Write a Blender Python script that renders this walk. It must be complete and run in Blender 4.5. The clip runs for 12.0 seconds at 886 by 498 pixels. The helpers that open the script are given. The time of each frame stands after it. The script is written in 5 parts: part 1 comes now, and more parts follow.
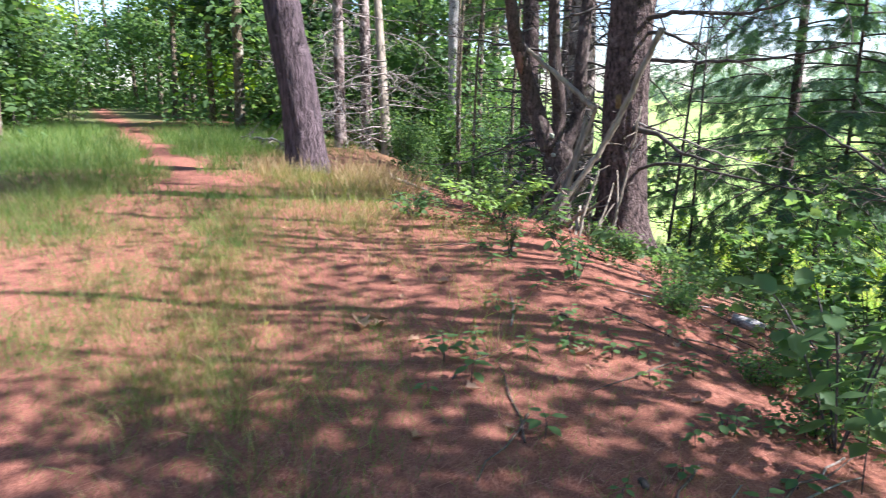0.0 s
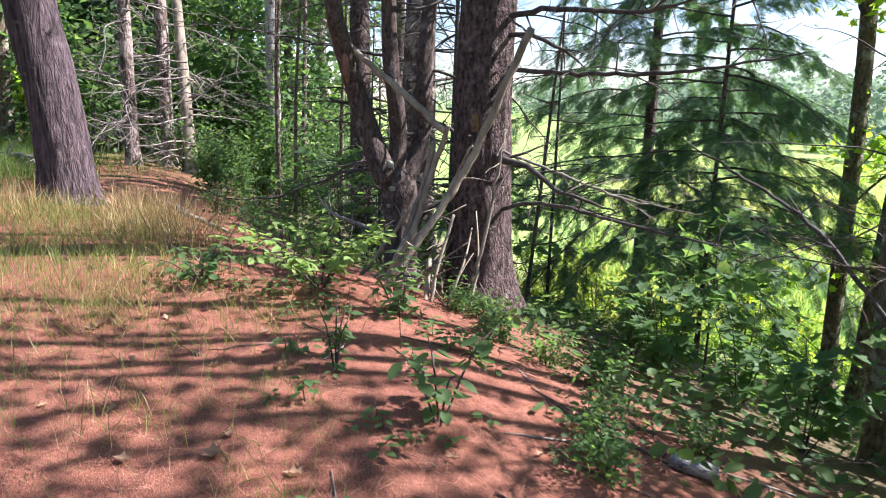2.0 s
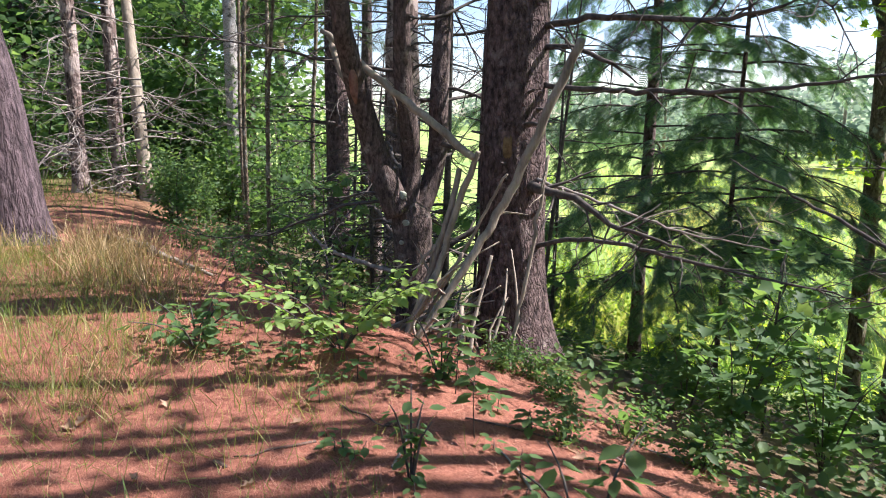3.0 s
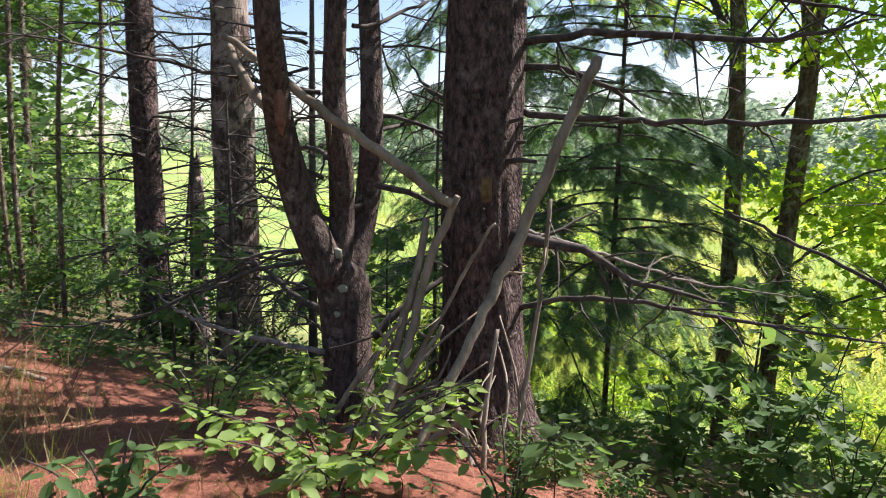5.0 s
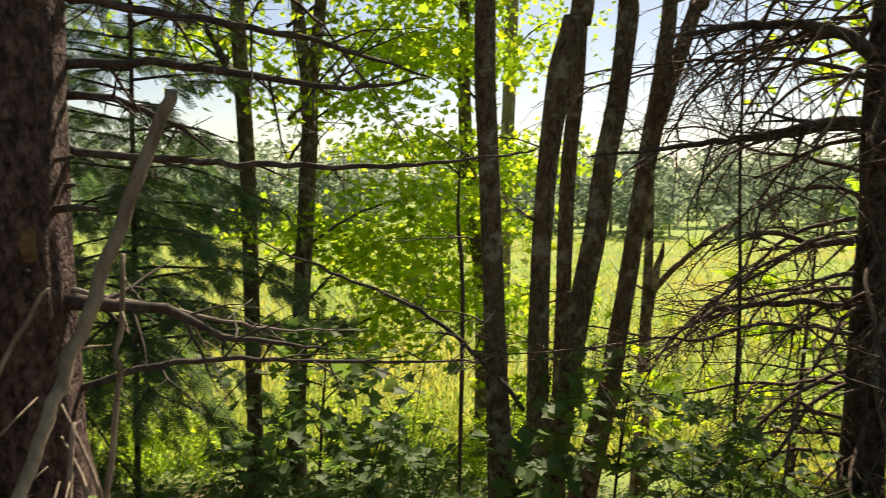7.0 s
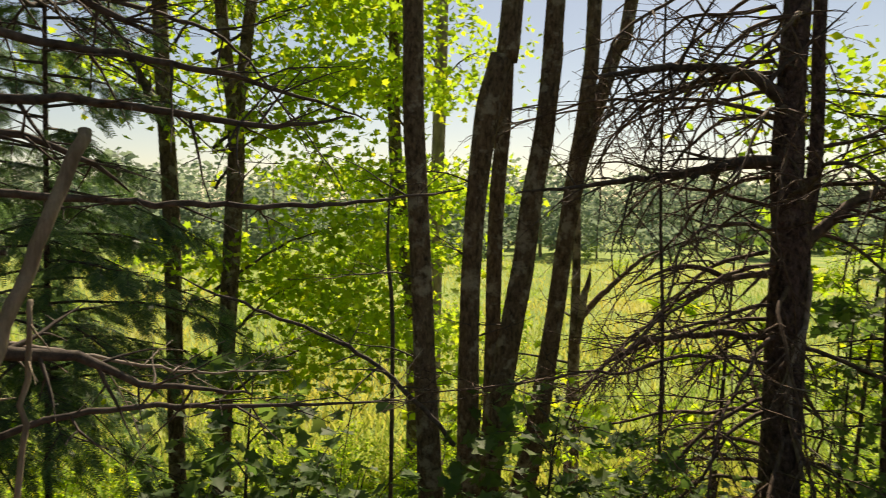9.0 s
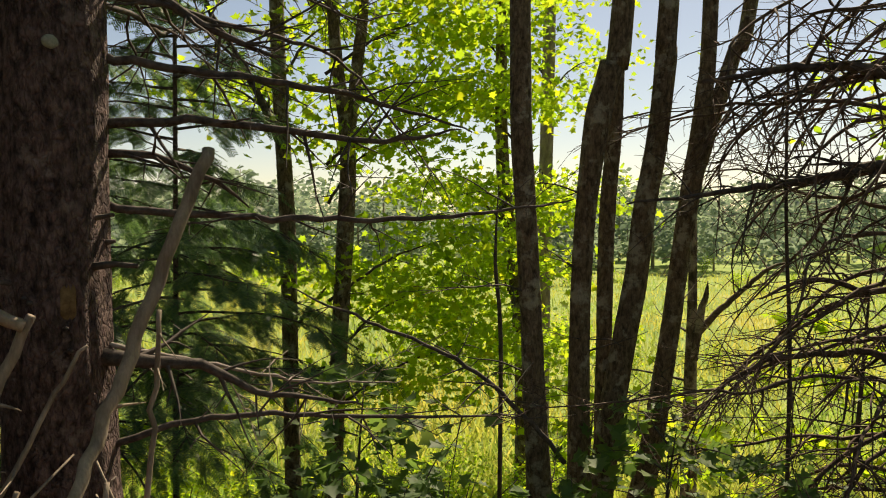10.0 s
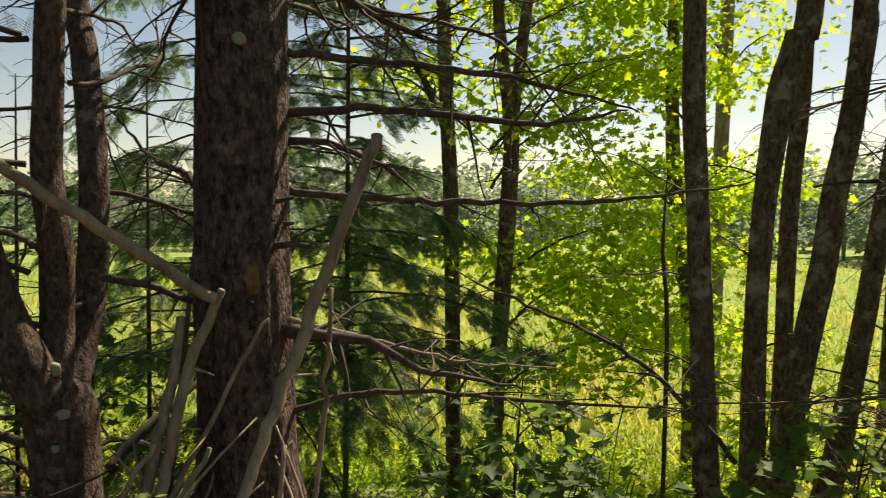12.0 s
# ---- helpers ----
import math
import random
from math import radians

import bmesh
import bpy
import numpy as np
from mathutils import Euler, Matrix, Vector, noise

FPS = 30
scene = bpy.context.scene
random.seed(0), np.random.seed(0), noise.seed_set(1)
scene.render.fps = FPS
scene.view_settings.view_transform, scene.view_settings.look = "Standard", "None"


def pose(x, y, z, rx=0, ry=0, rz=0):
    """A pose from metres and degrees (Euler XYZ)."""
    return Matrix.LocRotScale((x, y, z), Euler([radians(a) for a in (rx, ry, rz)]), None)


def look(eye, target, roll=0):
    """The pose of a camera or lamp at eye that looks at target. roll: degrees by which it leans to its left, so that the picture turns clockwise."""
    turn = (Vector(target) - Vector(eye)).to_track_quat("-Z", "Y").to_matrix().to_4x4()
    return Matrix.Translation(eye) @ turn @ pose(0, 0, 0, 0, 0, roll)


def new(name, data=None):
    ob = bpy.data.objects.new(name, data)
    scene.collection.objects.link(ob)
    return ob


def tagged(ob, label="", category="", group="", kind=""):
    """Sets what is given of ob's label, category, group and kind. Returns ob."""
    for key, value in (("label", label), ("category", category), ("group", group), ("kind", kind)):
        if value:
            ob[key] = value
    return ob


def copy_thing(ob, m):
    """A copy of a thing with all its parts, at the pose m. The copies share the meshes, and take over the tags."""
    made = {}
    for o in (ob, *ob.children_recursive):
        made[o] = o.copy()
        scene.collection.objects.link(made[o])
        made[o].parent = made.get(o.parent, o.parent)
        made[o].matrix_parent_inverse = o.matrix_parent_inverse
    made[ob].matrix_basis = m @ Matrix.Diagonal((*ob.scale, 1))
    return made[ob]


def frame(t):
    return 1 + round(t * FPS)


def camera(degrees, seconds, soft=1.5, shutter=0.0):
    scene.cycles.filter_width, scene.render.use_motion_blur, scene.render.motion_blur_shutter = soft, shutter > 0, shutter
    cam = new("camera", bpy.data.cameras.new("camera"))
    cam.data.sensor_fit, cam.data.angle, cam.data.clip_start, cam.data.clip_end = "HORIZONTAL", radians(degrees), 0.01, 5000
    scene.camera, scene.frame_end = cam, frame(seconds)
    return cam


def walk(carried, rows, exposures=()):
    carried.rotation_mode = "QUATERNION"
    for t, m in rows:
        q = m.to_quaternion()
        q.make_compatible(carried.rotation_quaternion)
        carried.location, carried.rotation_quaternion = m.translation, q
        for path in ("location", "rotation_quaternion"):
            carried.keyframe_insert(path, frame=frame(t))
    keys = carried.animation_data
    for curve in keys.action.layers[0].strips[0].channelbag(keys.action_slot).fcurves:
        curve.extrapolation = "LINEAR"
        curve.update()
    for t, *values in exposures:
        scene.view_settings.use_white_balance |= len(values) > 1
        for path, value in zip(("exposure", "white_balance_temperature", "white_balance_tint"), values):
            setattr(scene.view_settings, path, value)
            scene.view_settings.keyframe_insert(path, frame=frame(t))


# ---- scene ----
cam = camera(63.4, 12.0, soft=1.0, shutter=0.22)
PATH = [
    (0, (5.513, -0.907, 1.315), (3.647, -0.335, 0.882), 0.1),
    (0.5, (5.074, -0.554, 1.291), (3.309, 0.273, 0.842), 1.0),
    (1, (4.602, -0.3, 1.329), (2.903, 0.666, 0.907), 1.6),
    (1.5, (4.082, -0.118, 1.366), (2.417, 0.916, 0.968), 1.4),
    (2, (3.54, -0.019, 1.385), (1.851, 0.97, 0.975), 1.3),
    (2.5, (2.979, -0.063, 1.427), (1.325, 0.992, 1.04), 1.6),
    (2.7, (2.768, -0.079, 1.428), (1.126, 0.998, 1.05), 1.2),
    (4.3, (1.123, -0.225, 1.482), (-0.25, 1.189, 1.141), 0.5),
    (4.5, (0.975, -0.234, 1.481), (-0.343, 1.235, 1.155), 0.4),
    (5, (0.544, -0.3, 1.472), (-0.61, 1.307, 1.177), 0.5),
    (5.5, (0.187, -0.256, 1.459), (-0.745, 1.493, 1.193), 0.4),
    (6, (-0.076, -0.222, 1.471), (-0.623, 1.689, 1.248), 0.4),
    (6.5, (-0.144, -0.198, 1.485), (-0.297, 1.787, 1.288), 0.4),
    (7, (-0.14, -0.164, 1.481), (0.043, 1.821, 1.309), 0.4),
    (7.2, (-0.135, -0.16, 1.483), (0.155, 1.812, 1.319), 0.4),
    (8.8, (-0.11, -0.164, 1.573), (0.342, 1.781, 1.455), 0.6),
    (9, (-0.115, -0.14, 1.576), (0.255, 1.822, 1.467), 0.5),
    (9.5, (-0.116, -0.114, 1.575), (0.066, 1.876, 1.491), 0.2),
    (10, (-0.113, -0.104, 1.574), (-0.04, 1.893, 1.499), -0.1),
    (10.5, (-0.114, -0.098, 1.573), (-0.117, 1.901, 1.495), -0.1),
    (11, (-0.112, -0.098, 1.573), (-0.193, 1.899, 1.483), -0.1),
    (11.5, (-0.109, -0.086, 1.569), (-0.305, 1.902, 1.464), 0.1),
    (12, (-0.108, -0.093, 1.566), (-0.483, 1.868, 1.45), 0.1),
]
walk(cam, [(t, look(eye, target, roll)) for t, eye, target, roll in PATH],
     exposures=[(0.0, 1.96, 5500, 21), (2.7, 1.68, 5800, 22), (4.3, 1.4, 6000, 23), (5.5, 1.28, 6500, 20), (6.5, 1.0, 7600, 17), (9.0, 0.56, 8200, 16), (12.0, 0.7, 8500, 13)])

# ---- world and light ----
SUN = Vector((0.42, 0.90, 1.05)).normalized()
world = bpy.data.worlds.new("world")
scene.world = world
world.use_nodes = True
wn = world.node_tree.nodes
sky = wn.new("ShaderNodeTexSky")
sky.sky_type = "NISHITA"
sky.sun_disc = False
sky.sun_elevation = math.asin(SUN.z)
sky.sun_rotation = math.atan2(SUN.x, SUN.y)
sky.air_density, sky.dust_density, sky.ozone_density = 1.0, 0.35, 1.0
world.node_tree.links.new(sky.outputs[0], wn["Background"].inputs[0])
wn["Background"].inputs[1].default_value = 0.072
sun_data = bpy.data.lights.new("sun", "SUN")
sun_data.energy, sun_data.angle, sun_data.color = 5.0, radians(0.5), (1.0, 0.93, 0.82)
sun = new("sun", sun_data)
sun.matrix_world = look(SUN * 60, (0, 0, 0))


# ---- materials ----
def material(name):
    mat = bpy.data.materials.new(name)
    mat.use_nodes = True
    nt = mat.node_tree
    nt.nodes.clear()
    return mat, nt, nt.nodes.new("ShaderNodeOutputMaterial")


def node(nt, kind, values=(), operation=""):
    nd = nt.nodes.new(kind)
    if operation:
        nd.operation = operation
    for key, value in dict(values).items():
        if isinstance(value, bpy.types.NodeSocket):
            nt.links.new(value, nd.inputs[key])
        else:
            nd.inputs[key].default_value = value
    return nd


def noise_tex(nt, vec, scale, detail=4.0, rough=0.55):
    return node(nt, "ShaderNodeTexNoise", {"Vector": vec, "Scale": scale, "Detail": detail, "Roughness": rough}).outputs[0]


def ramp(nt, fac, stops):
    nd = node(nt, "ShaderNodeValToRGB", {"Fac": fac})
    el = nd.color_ramp.elements
    while len(el) < len(stops):
        el.new(0.5)
    for e, (p, c) in zip(el, stops):
        e.position, e.color = p, (*c, 1)
    return nd.outputs[0]


def mix(nt, fac, a, b, blend="MIX"):
    nd = nt.nodes.new("ShaderNodeMix")
    nd.data_type, nd.blend_type = "RGBA", blend
    for k, v in ((0, fac), (6, a), (7, b)):
        if isinstance(v, bpy.types.NodeSocket):
            nt.links.new(v, nd.inputs[k])
        else:
            nd.inputs[k].default_value = v if k == 0 else (*v, 1)
    return nd.outputs[2]


def position(nt, scale=(1, 1, 1)):
    tc = nt.nodes.new("ShaderNodeTexCoord")
    return node(nt, "ShaderNodeMapping", {"Vector": tc.outputs["Object"], "Scale": scale}).outputs[0]


def bark(name, dark, light, accent, scale=1.0, stretch=0.18, depth=0.6, patch=0.62, rough=0.92, plates=30):
    """Bark: long fissures, fine grain, patches of another colour."""
    mat, nt, out = material(name)
    p = position(nt, (1, 1, stretch))
    fissure = noise_tex(nt, p, 26 * scale, 5, 0.6)
    grain = noise_tex(nt, position(nt, (1, 1, 0.4)), 110 * scale, 3, 0.6)
    blotch = noise_tex(nt, position(nt), 5.5 * scale, 4, 0.65)
    warped = node(nt, "ShaderNodeMix", {0: 0.12, 4: p, 5: node(nt, "ShaderNodeTexNoise", {"Vector": p, "Scale": 14 * scale}).outputs[1]})
    warped.data_type = "VECTOR"
    plate = node(nt, "ShaderNodeTexVoronoi", {"Vector": warped.outputs[1], "Scale": plates * scale})
    plate.feature = "DISTANCE_TO_EDGE"
    crack = ramp(nt, plate.outputs[0], [(0.0, (0.45, 0.45, 0.45)), (0.22, (1, 1, 1))])
    col = mix(nt, 0.6, ramp(nt, fissure, [(0.34, dark), (0.62, light)]), crack, "MULTIPLY")
    col = mix(nt, ramp(nt, blotch, [(patch - 0.04, (0, 0, 0)), (patch + 0.06, (1, 1, 1))]), col, accent)
    col = mix(nt, 0.45, col, ramp(nt, grain, [(0.3, (0.35, 0.35, 0.35)), (0.75, (1, 1, 1))]), "MULTIPLY")
    hgt = node(nt, "ShaderNodeMath", {0: node(nt, "ShaderNodeMath", {0: fissure, 1: grain}, operation="ADD").outputs[0], 1: crack}, operation="ADD").outputs[0]
    bump = node(nt, "ShaderNodeBump", {"Height": hgt, "Strength": depth, "Distance": 0.03}).outputs[0]
    bs = node(nt, "ShaderNodeBsdfPrincipled", {"Base Color": col, "Roughness": rough, "Normal": bump, "Specular IOR Level": 0.25})
    nt.links.new(bs.outputs[0], out.inputs[0])
    return mat


def foliage(name, dark, light, tip, through_light=0.5, through_colour=None, rough=0.45, clump_scale=1.1, clump_colour=None):
    """Leaves: colour varies from leaf to leaf and over clumps; light shines through."""
    mat, nt, out = material(name)
    geo = nt.nodes.new("ShaderNodeNewGeometry")
    clump = noise_tex(nt, position(nt), clump_scale, 3)
    col = ramp(nt, geo.outputs["Random Per Island"], [(0.0, dark), (0.65, light), (1.0, tip)])
    col = mix(nt, ramp(nt, clump, [(0.35, (0, 0, 0)), (0.7, (0.6, 0.6, 0.6))]), col, clump_colour or light)
    bs = node(nt, "ShaderNodeBsdfPrincipled", {"Base Color": col, "Roughness": rough, "Specular IOR Level": 0.2})
    tl = node(nt, "ShaderNodeBsdfTranslucent",
              {"Color": mix(nt, 1.0, col, through_colour or (1.6, 1.8, 0.5), "MULTIPLY")})
    ms = node(nt, "ShaderNodeMixShader", {0: through_light, 1: bs.outputs[0], 2: tl.outputs[0]})
    nt.links.new(ms.outputs[0], out.inputs[0])
    return mat


def plain(name, a, b, scale=8.0, rough=0.85, bump=0.3, stretch=(1, 1, 1)):
    mat, nt, out = material(name)
    n1 = noise_tex(nt, position(nt, stretch), scale, 5, 0.6)
    n2 = noise_tex(nt, position(nt, stretch), scale * 7, 3)
    col = mix(nt, 0.4, ramp(nt, n1, [(0.3, a), (0.7, b)]), ramp(nt, n2, [(0.3, (0.5, 0.5, 0.5)), (0.7, (1, 1, 1))]), "MULTIPLY")
    bp = node(nt, "ShaderNodeBump", {"Height": n2, "Strength": bump, "Distance": 0.01}).outputs[0]
    bs = node(nt, "ShaderNodeBsdfPrincipled", {"Base Color": col, "Roughness": rough, "Normal": bp, "Specular IOR Level": 0.25})
    nt.links.new(bs.outputs[0], out.inputs[0])
    return mat


def ground_material():
    """Red-brown pine needles on the bank, leaf mould on the slope, sedge on the marsh."""
    mat, nt, out = material("forest_floor")
    geo = nt.nodes.new("ShaderNodeNewGeometry")
    pos = geo.outputs["Position"]
    zed = node(nt, "ShaderNodeSeparateXYZ", {0: pos}).outputs[2]
    fine = noise_tex(nt, node(nt, "ShaderNodeMapping", {"Vector": pos, "Scale": (1, 2.2, 1), "Rotation": (0, 0, 0.5)}).outputs[0], 75, 5, 0.7)
    broad = noise_tex(nt, pos, 1.3, 5, 0.6)
    needles = ramp(nt, fine, [(0.28, (0.085, 0.034, 0.024)), (0.5, (0.30, 0.118, 0.078)), (0.75, (0.52, 0.25, 0.17))])
    needles = mix(nt, ramp(nt, broad, [(0.4, (0, 0, 0)), (0.75, (0.55, 0.55, 0.55))]), needles, (0.20, 0.10, 0.065))
    tuft = noise_tex(nt, pos, 11, 4, 0.65)
    needles = mix(nt, 0.75, needles, ramp(nt, tuft, [(0.3, (0.5, 0.46, 0.46)), (0.5, (0.9, 0.88, 0.86)), (0.7, (1.25, 1.2, 1.15))]), "MULTIPLY")
    mould = ramp(nt, fine, [(0.3, (0.05, 0.042, 0.024)), (0.7, (0.20, 0.15, 0.085))])
    sedge = ramp(nt, noise_tex(nt, pos, 0.22, 6, 0.7), [(0.32, (0.15, 0.26, 0.065)), (0.55, (0.28, 0.37, 0.10)), (0.75, (0.45, 0.39, 0.14))])
    low = node(nt, "ShaderNodeMapRange", {"Value": zed, "From Min": -0.25, "From Max": -0.95}).outputs[0]
    wet = node(nt, "ShaderNodeMapRange", {"Value": zed, "From Min": -2.7, "From Max": -3.3}).outputs[0]
    ex = node(nt, "ShaderNodeSeparateXYZ", {0: pos}).outputs[0]
    wild = node(nt, "ShaderNodeMath", {0: node(nt, "ShaderNodeMapRange", {"Value": ex, "From Min": -7.0, "From Max": -15.0}).outputs[0],
                                       1: ramp(nt, noise_tex(nt, pos, 0.6, 4), [(0.35, (0.2, 0.2, 0.2)), (0.6, (1, 1, 1))])}, operation="MULTIPLY").outputs[0]
    wy = node(nt, "ShaderNodeSeparateXYZ", {0: pos}).outputs[1]
    wild = node(nt, "ShaderNodeMath", {0: wild, 1: node(nt, "ShaderNodeMapRange", {"Value": wy, "From Min": -2.6, "From Max": -4.5}).outputs[0]}, operation="MAXIMUM").outputs[0]
    track = node(nt, "ShaderNodeMath", {0: wy, 1: node(nt, "ShaderNodeMath", {0: ex, 1: 0.17}, operation="MULTIPLY").outputs[0]}, operation="SUBTRACT").outputs[0]
    track = node(nt, "ShaderNodeMath", {0: node(nt, "ShaderNodeMath", {0: track, 1: 0.38}, operation="ADD").outputs[0]}, operation="ABSOLUTE").outputs[0]
    wild = node(nt, "ShaderNodeMath", {0: wild, 1: node(nt, "ShaderNodeMapRange", {"Value": track, "From Min": 0.15, "From Max": 0.8}).outputs[0]}, operation="MULTIPLY").outputs[0]
    turf = ramp(nt, fine, [(0.3, (0.05, 0.06, 0.02)), (0.7, (0.16, 0.17, 0.06))])
    col = mix(nt, wet, mix(nt, low, mix(nt, wild, needles, turf), mould), sedge)
    bp = node(nt, "ShaderNodeBump", {"Height": fine, "Strength": 0.7, "Distance": 0.02}).outputs[0]
    bs = node(nt, "ShaderNodeBsdfPrincipled", {"Base Color": col, "Roughness": 0.95, "Normal": bp, "Specular IOR Level": 0.15})
    nt.links.new(bs.outputs[0], out.inputs[0])
    return mat


M_GROUND = ground_material()
M_PINE = bark("pine_bark", (0.045, 0.031, 0.028), (0.245, 0.17, 0.152), (0.28, 0.22, 0.195), 1.0, 0.48, 0.9)
M_PATHPINE = bark("purplish_furrowed_bark", (0.045, 0.032, 0.034), (0.20, 0.145, 0.15), (0.24, 0.18, 0.185), 0.8, 0.16, 1.0, 0.66, 0.92, 22)
M_STRIP = bark("half_stripped_bark", (0.05, 0.035, 0.03), (0.24, 0.17, 0.14), (0.44, 0.36, 0.31), 0.7, 0.2, 0.7, 0.5)
M_CHERRY = bark("smooth_dark_bark", (0.05, 0.038, 0.033), (0.19, 0.14, 0.118), (0.26, 0.225, 0.19), 1.3, 0.45, 0.5)
M_MAPLE = bark("maple_bark", (0.08, 0.06, 0.038), (0.30, 0.23, 0.15), (0.40, 0.38, 0.29), 1.2, 0.4, 0.6, 0.57)
M_BIRCH = bark("birch_bark", (0.35, 0.31, 0.28), (0.68, 0.63, 0.58), (0.10, 0.09, 0.08), 1.0, 2.2, 0.3, 0.60)
M_DEAD = plain("grey_dead_wood", (0.16, 0.13, 0.095), (0.42, 0.355, 0.265), 14, 0.85, 0.4, (1, 1, 0.3))
M_TWIG = plain("twig_bark", (0.035, 0.03, 0.026), (0.14, 0.118, 0.10), 18)
M_REDTWIG = plain("reddish_dead_twigs", (0.05, 0.033, 0.024), (0.19, 0.135, 0.10), 18)
M_PALETWIG = plain("bleached_twigs", (0.16, 0.135, 0.11), (0.40, 0.35, 0.30), 18)
# Sun and shade are put into the leaf colour: bright M_LEAF, darker M_SHADELEAF.
M_LEAF = foliage("sunlit_leaves", (0.10, 0.18, 0.03), (0.18, 0.28, 0.042), (0.31, 0.33, 0.045), 0.68, (2.5, 2.4, 0.95), 0.6)
M_SHADELEAF = foliage("shaded_leaves", (0.05, 0.10, 0.04), (0.10, 0.175, 0.066), (0.17, 0.24, 0.09), 0.5, (1.9, 1.9, 0.95), 0.55)
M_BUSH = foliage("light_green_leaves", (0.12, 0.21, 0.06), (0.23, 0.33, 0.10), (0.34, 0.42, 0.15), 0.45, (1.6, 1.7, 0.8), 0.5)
M_HEMLOCK = foliage("hemlock_needles", (0.045, 0.09, 0.058), (0.09, 0.155, 0.085), (0.16, 0.23, 0.10), 0.45, (1.8, 1.9, 1.1))
M_PINENEEDLE = foliage("pine_needles", (0.02, 0.05, 0.025), (0.05, 0.09, 0.035), (0.10, 0.13, 0.05), 0.3)
M_GRASS = foliage("grass_blades", (0.09, 0.12, 0.035), (0.22, 0.24, 0.085), (0.50, 0.41, 0.21), 0.4)
M_MEADOW = foliage("green_grass", (0.06, 0.11, 0.03), (0.13, 0.21, 0.055), (0.30, 0.32, 0.12), 0.4)
M_STRAW = foliage("dry_straw", (0.24, 0.17, 0.08), (0.44, 0.33, 0.17), (0.58, 0.46, 0.27), 0.35, (1.3, 1.2, 0.8), 0.7)
M_SEDGE = foliage("marsh_sedge", (0.15, 0.26, 0.065), (0.28, 0.38, 0.10), (0.45, 0.40, 0.14), 0.5, (1.5, 1.6, 1.0), 0.6, 0.09, (0.66, 0.45, 0.14))
M_LITTER = foliage("fallen_needles", (0.12, 0.045, 0.028), (0.37, 0.15, 0.095), (0.54, 0.31, 0.205), 0.05, (1, 1, 1), 0.7)
M_DRYLEAF = foliage("dry_leaves", (0.22, 0.12, 0.07), (0.42, 0.27, 0.17), (0.60, 0.45, 0.32), 0.2, (1, 0.9, 0.7), 0.7)
# Distance haze is mixed into this foliage colour: paler, greyer green.
M_FAR = foliage("hazed_woods", (0.17, 0.22, 0.18), (0.23, 0.29, 0.22), (0.32, 0.36, 0.25), 0.45, (1.4, 1.5, 1.25), 0.9, 0.06)

# ---- mesh helpers ----
RNG = np.random.default_rng(7)


class Shape:
    """Vertices and faces gathered into one mesh."""

    def __init__(self):
        self.v, self.f = [], []

    def tube(self, pts, radii, sides=6, ridge=0.0, freq=7.0, cap=True):
        pts = [Vector(p) for p in pts]
        base = len(self.v)
        side = None
        for i, p in enumerate(pts):
            ahead = (pts[min(i + 1, len(pts) - 1)] - pts[max(i - 1, 0)]).normalized()
            if side is None:
                side = ahead.orthogonal().normalized() if abs(ahead.z) < 0.8 else Vector((1, 0, 0))
            side = (side - ahead * side.dot(ahead)).normalized()
            up = ahead.cross(side)
            for k in range(sides):
                a = 2 * math.pi * k / sides
                r = radii[i]
                if ridge:
                    q = Vector((math.cos(a) * freq * 0.5, math.sin(a) * freq * 0.5, p.z * 1.6 + p.x))
                    r *= 1 + ridge * (noise.noise(q) + 0.55 * (0.5 - abs(noise.noise(q * 2.3 + Vector((3, 1, 0))))))
                self.v.append(p + side * (r * math.cos(a)) + up * (r * math.sin(a)))
        for i in range(len(pts) - 1):
            for k in range(sides):
                a, b = base + i * sides + k, base + i * sides + (k + 1) % sides
                self.f.append((a, b, b + sides, a + sides))
        if cap:
            self.f.append(tuple(base + k for k in range(sides))[::-1])
            self.f.append(tuple(base + (len(pts) - 1) * sides + k for k in range(sides)))

    def put(self, name, mat, parent=None, label="", smooth=True):
        me = bpy.data.meshes.new(name)
        me.from_pydata(self.v, [], self.f)
        if smooth:
            me.shade_smooth()
        me.materials.append(mat)
        ob = new(name, me)
        if parent:
            ob.parent = parent
        return tagged(ob, label)


def smooth_line(pts, radii, step):
    """Catmull-Rom through the points, with radii."""
    pts = [Vector(p) for p in pts]
    out, rad = [], []
    for i in range(len(pts) - 1):
        p0, p1, p2, p3 = pts[max(i - 1, 0)], pts[i], pts[i + 1], pts[min(i + 2, len(pts) - 1)]
        n = max(1, int((p2 - p1).length / step))
        for k in range(n):
            t = k / n
            out.append(0.5 * (2 * p1 + (p2 - p0) * t + (2 * p0 - 5 * p1 + 4 * p2 - p3) * t * t + (3 * p1 - p0 - 3 * p2 + p3) * t ** 3))
            rad.append(radii[i] + (radii[i + 1] - radii[i]) * t)
    return out + [pts[-1]], rad + [radii[-1]]


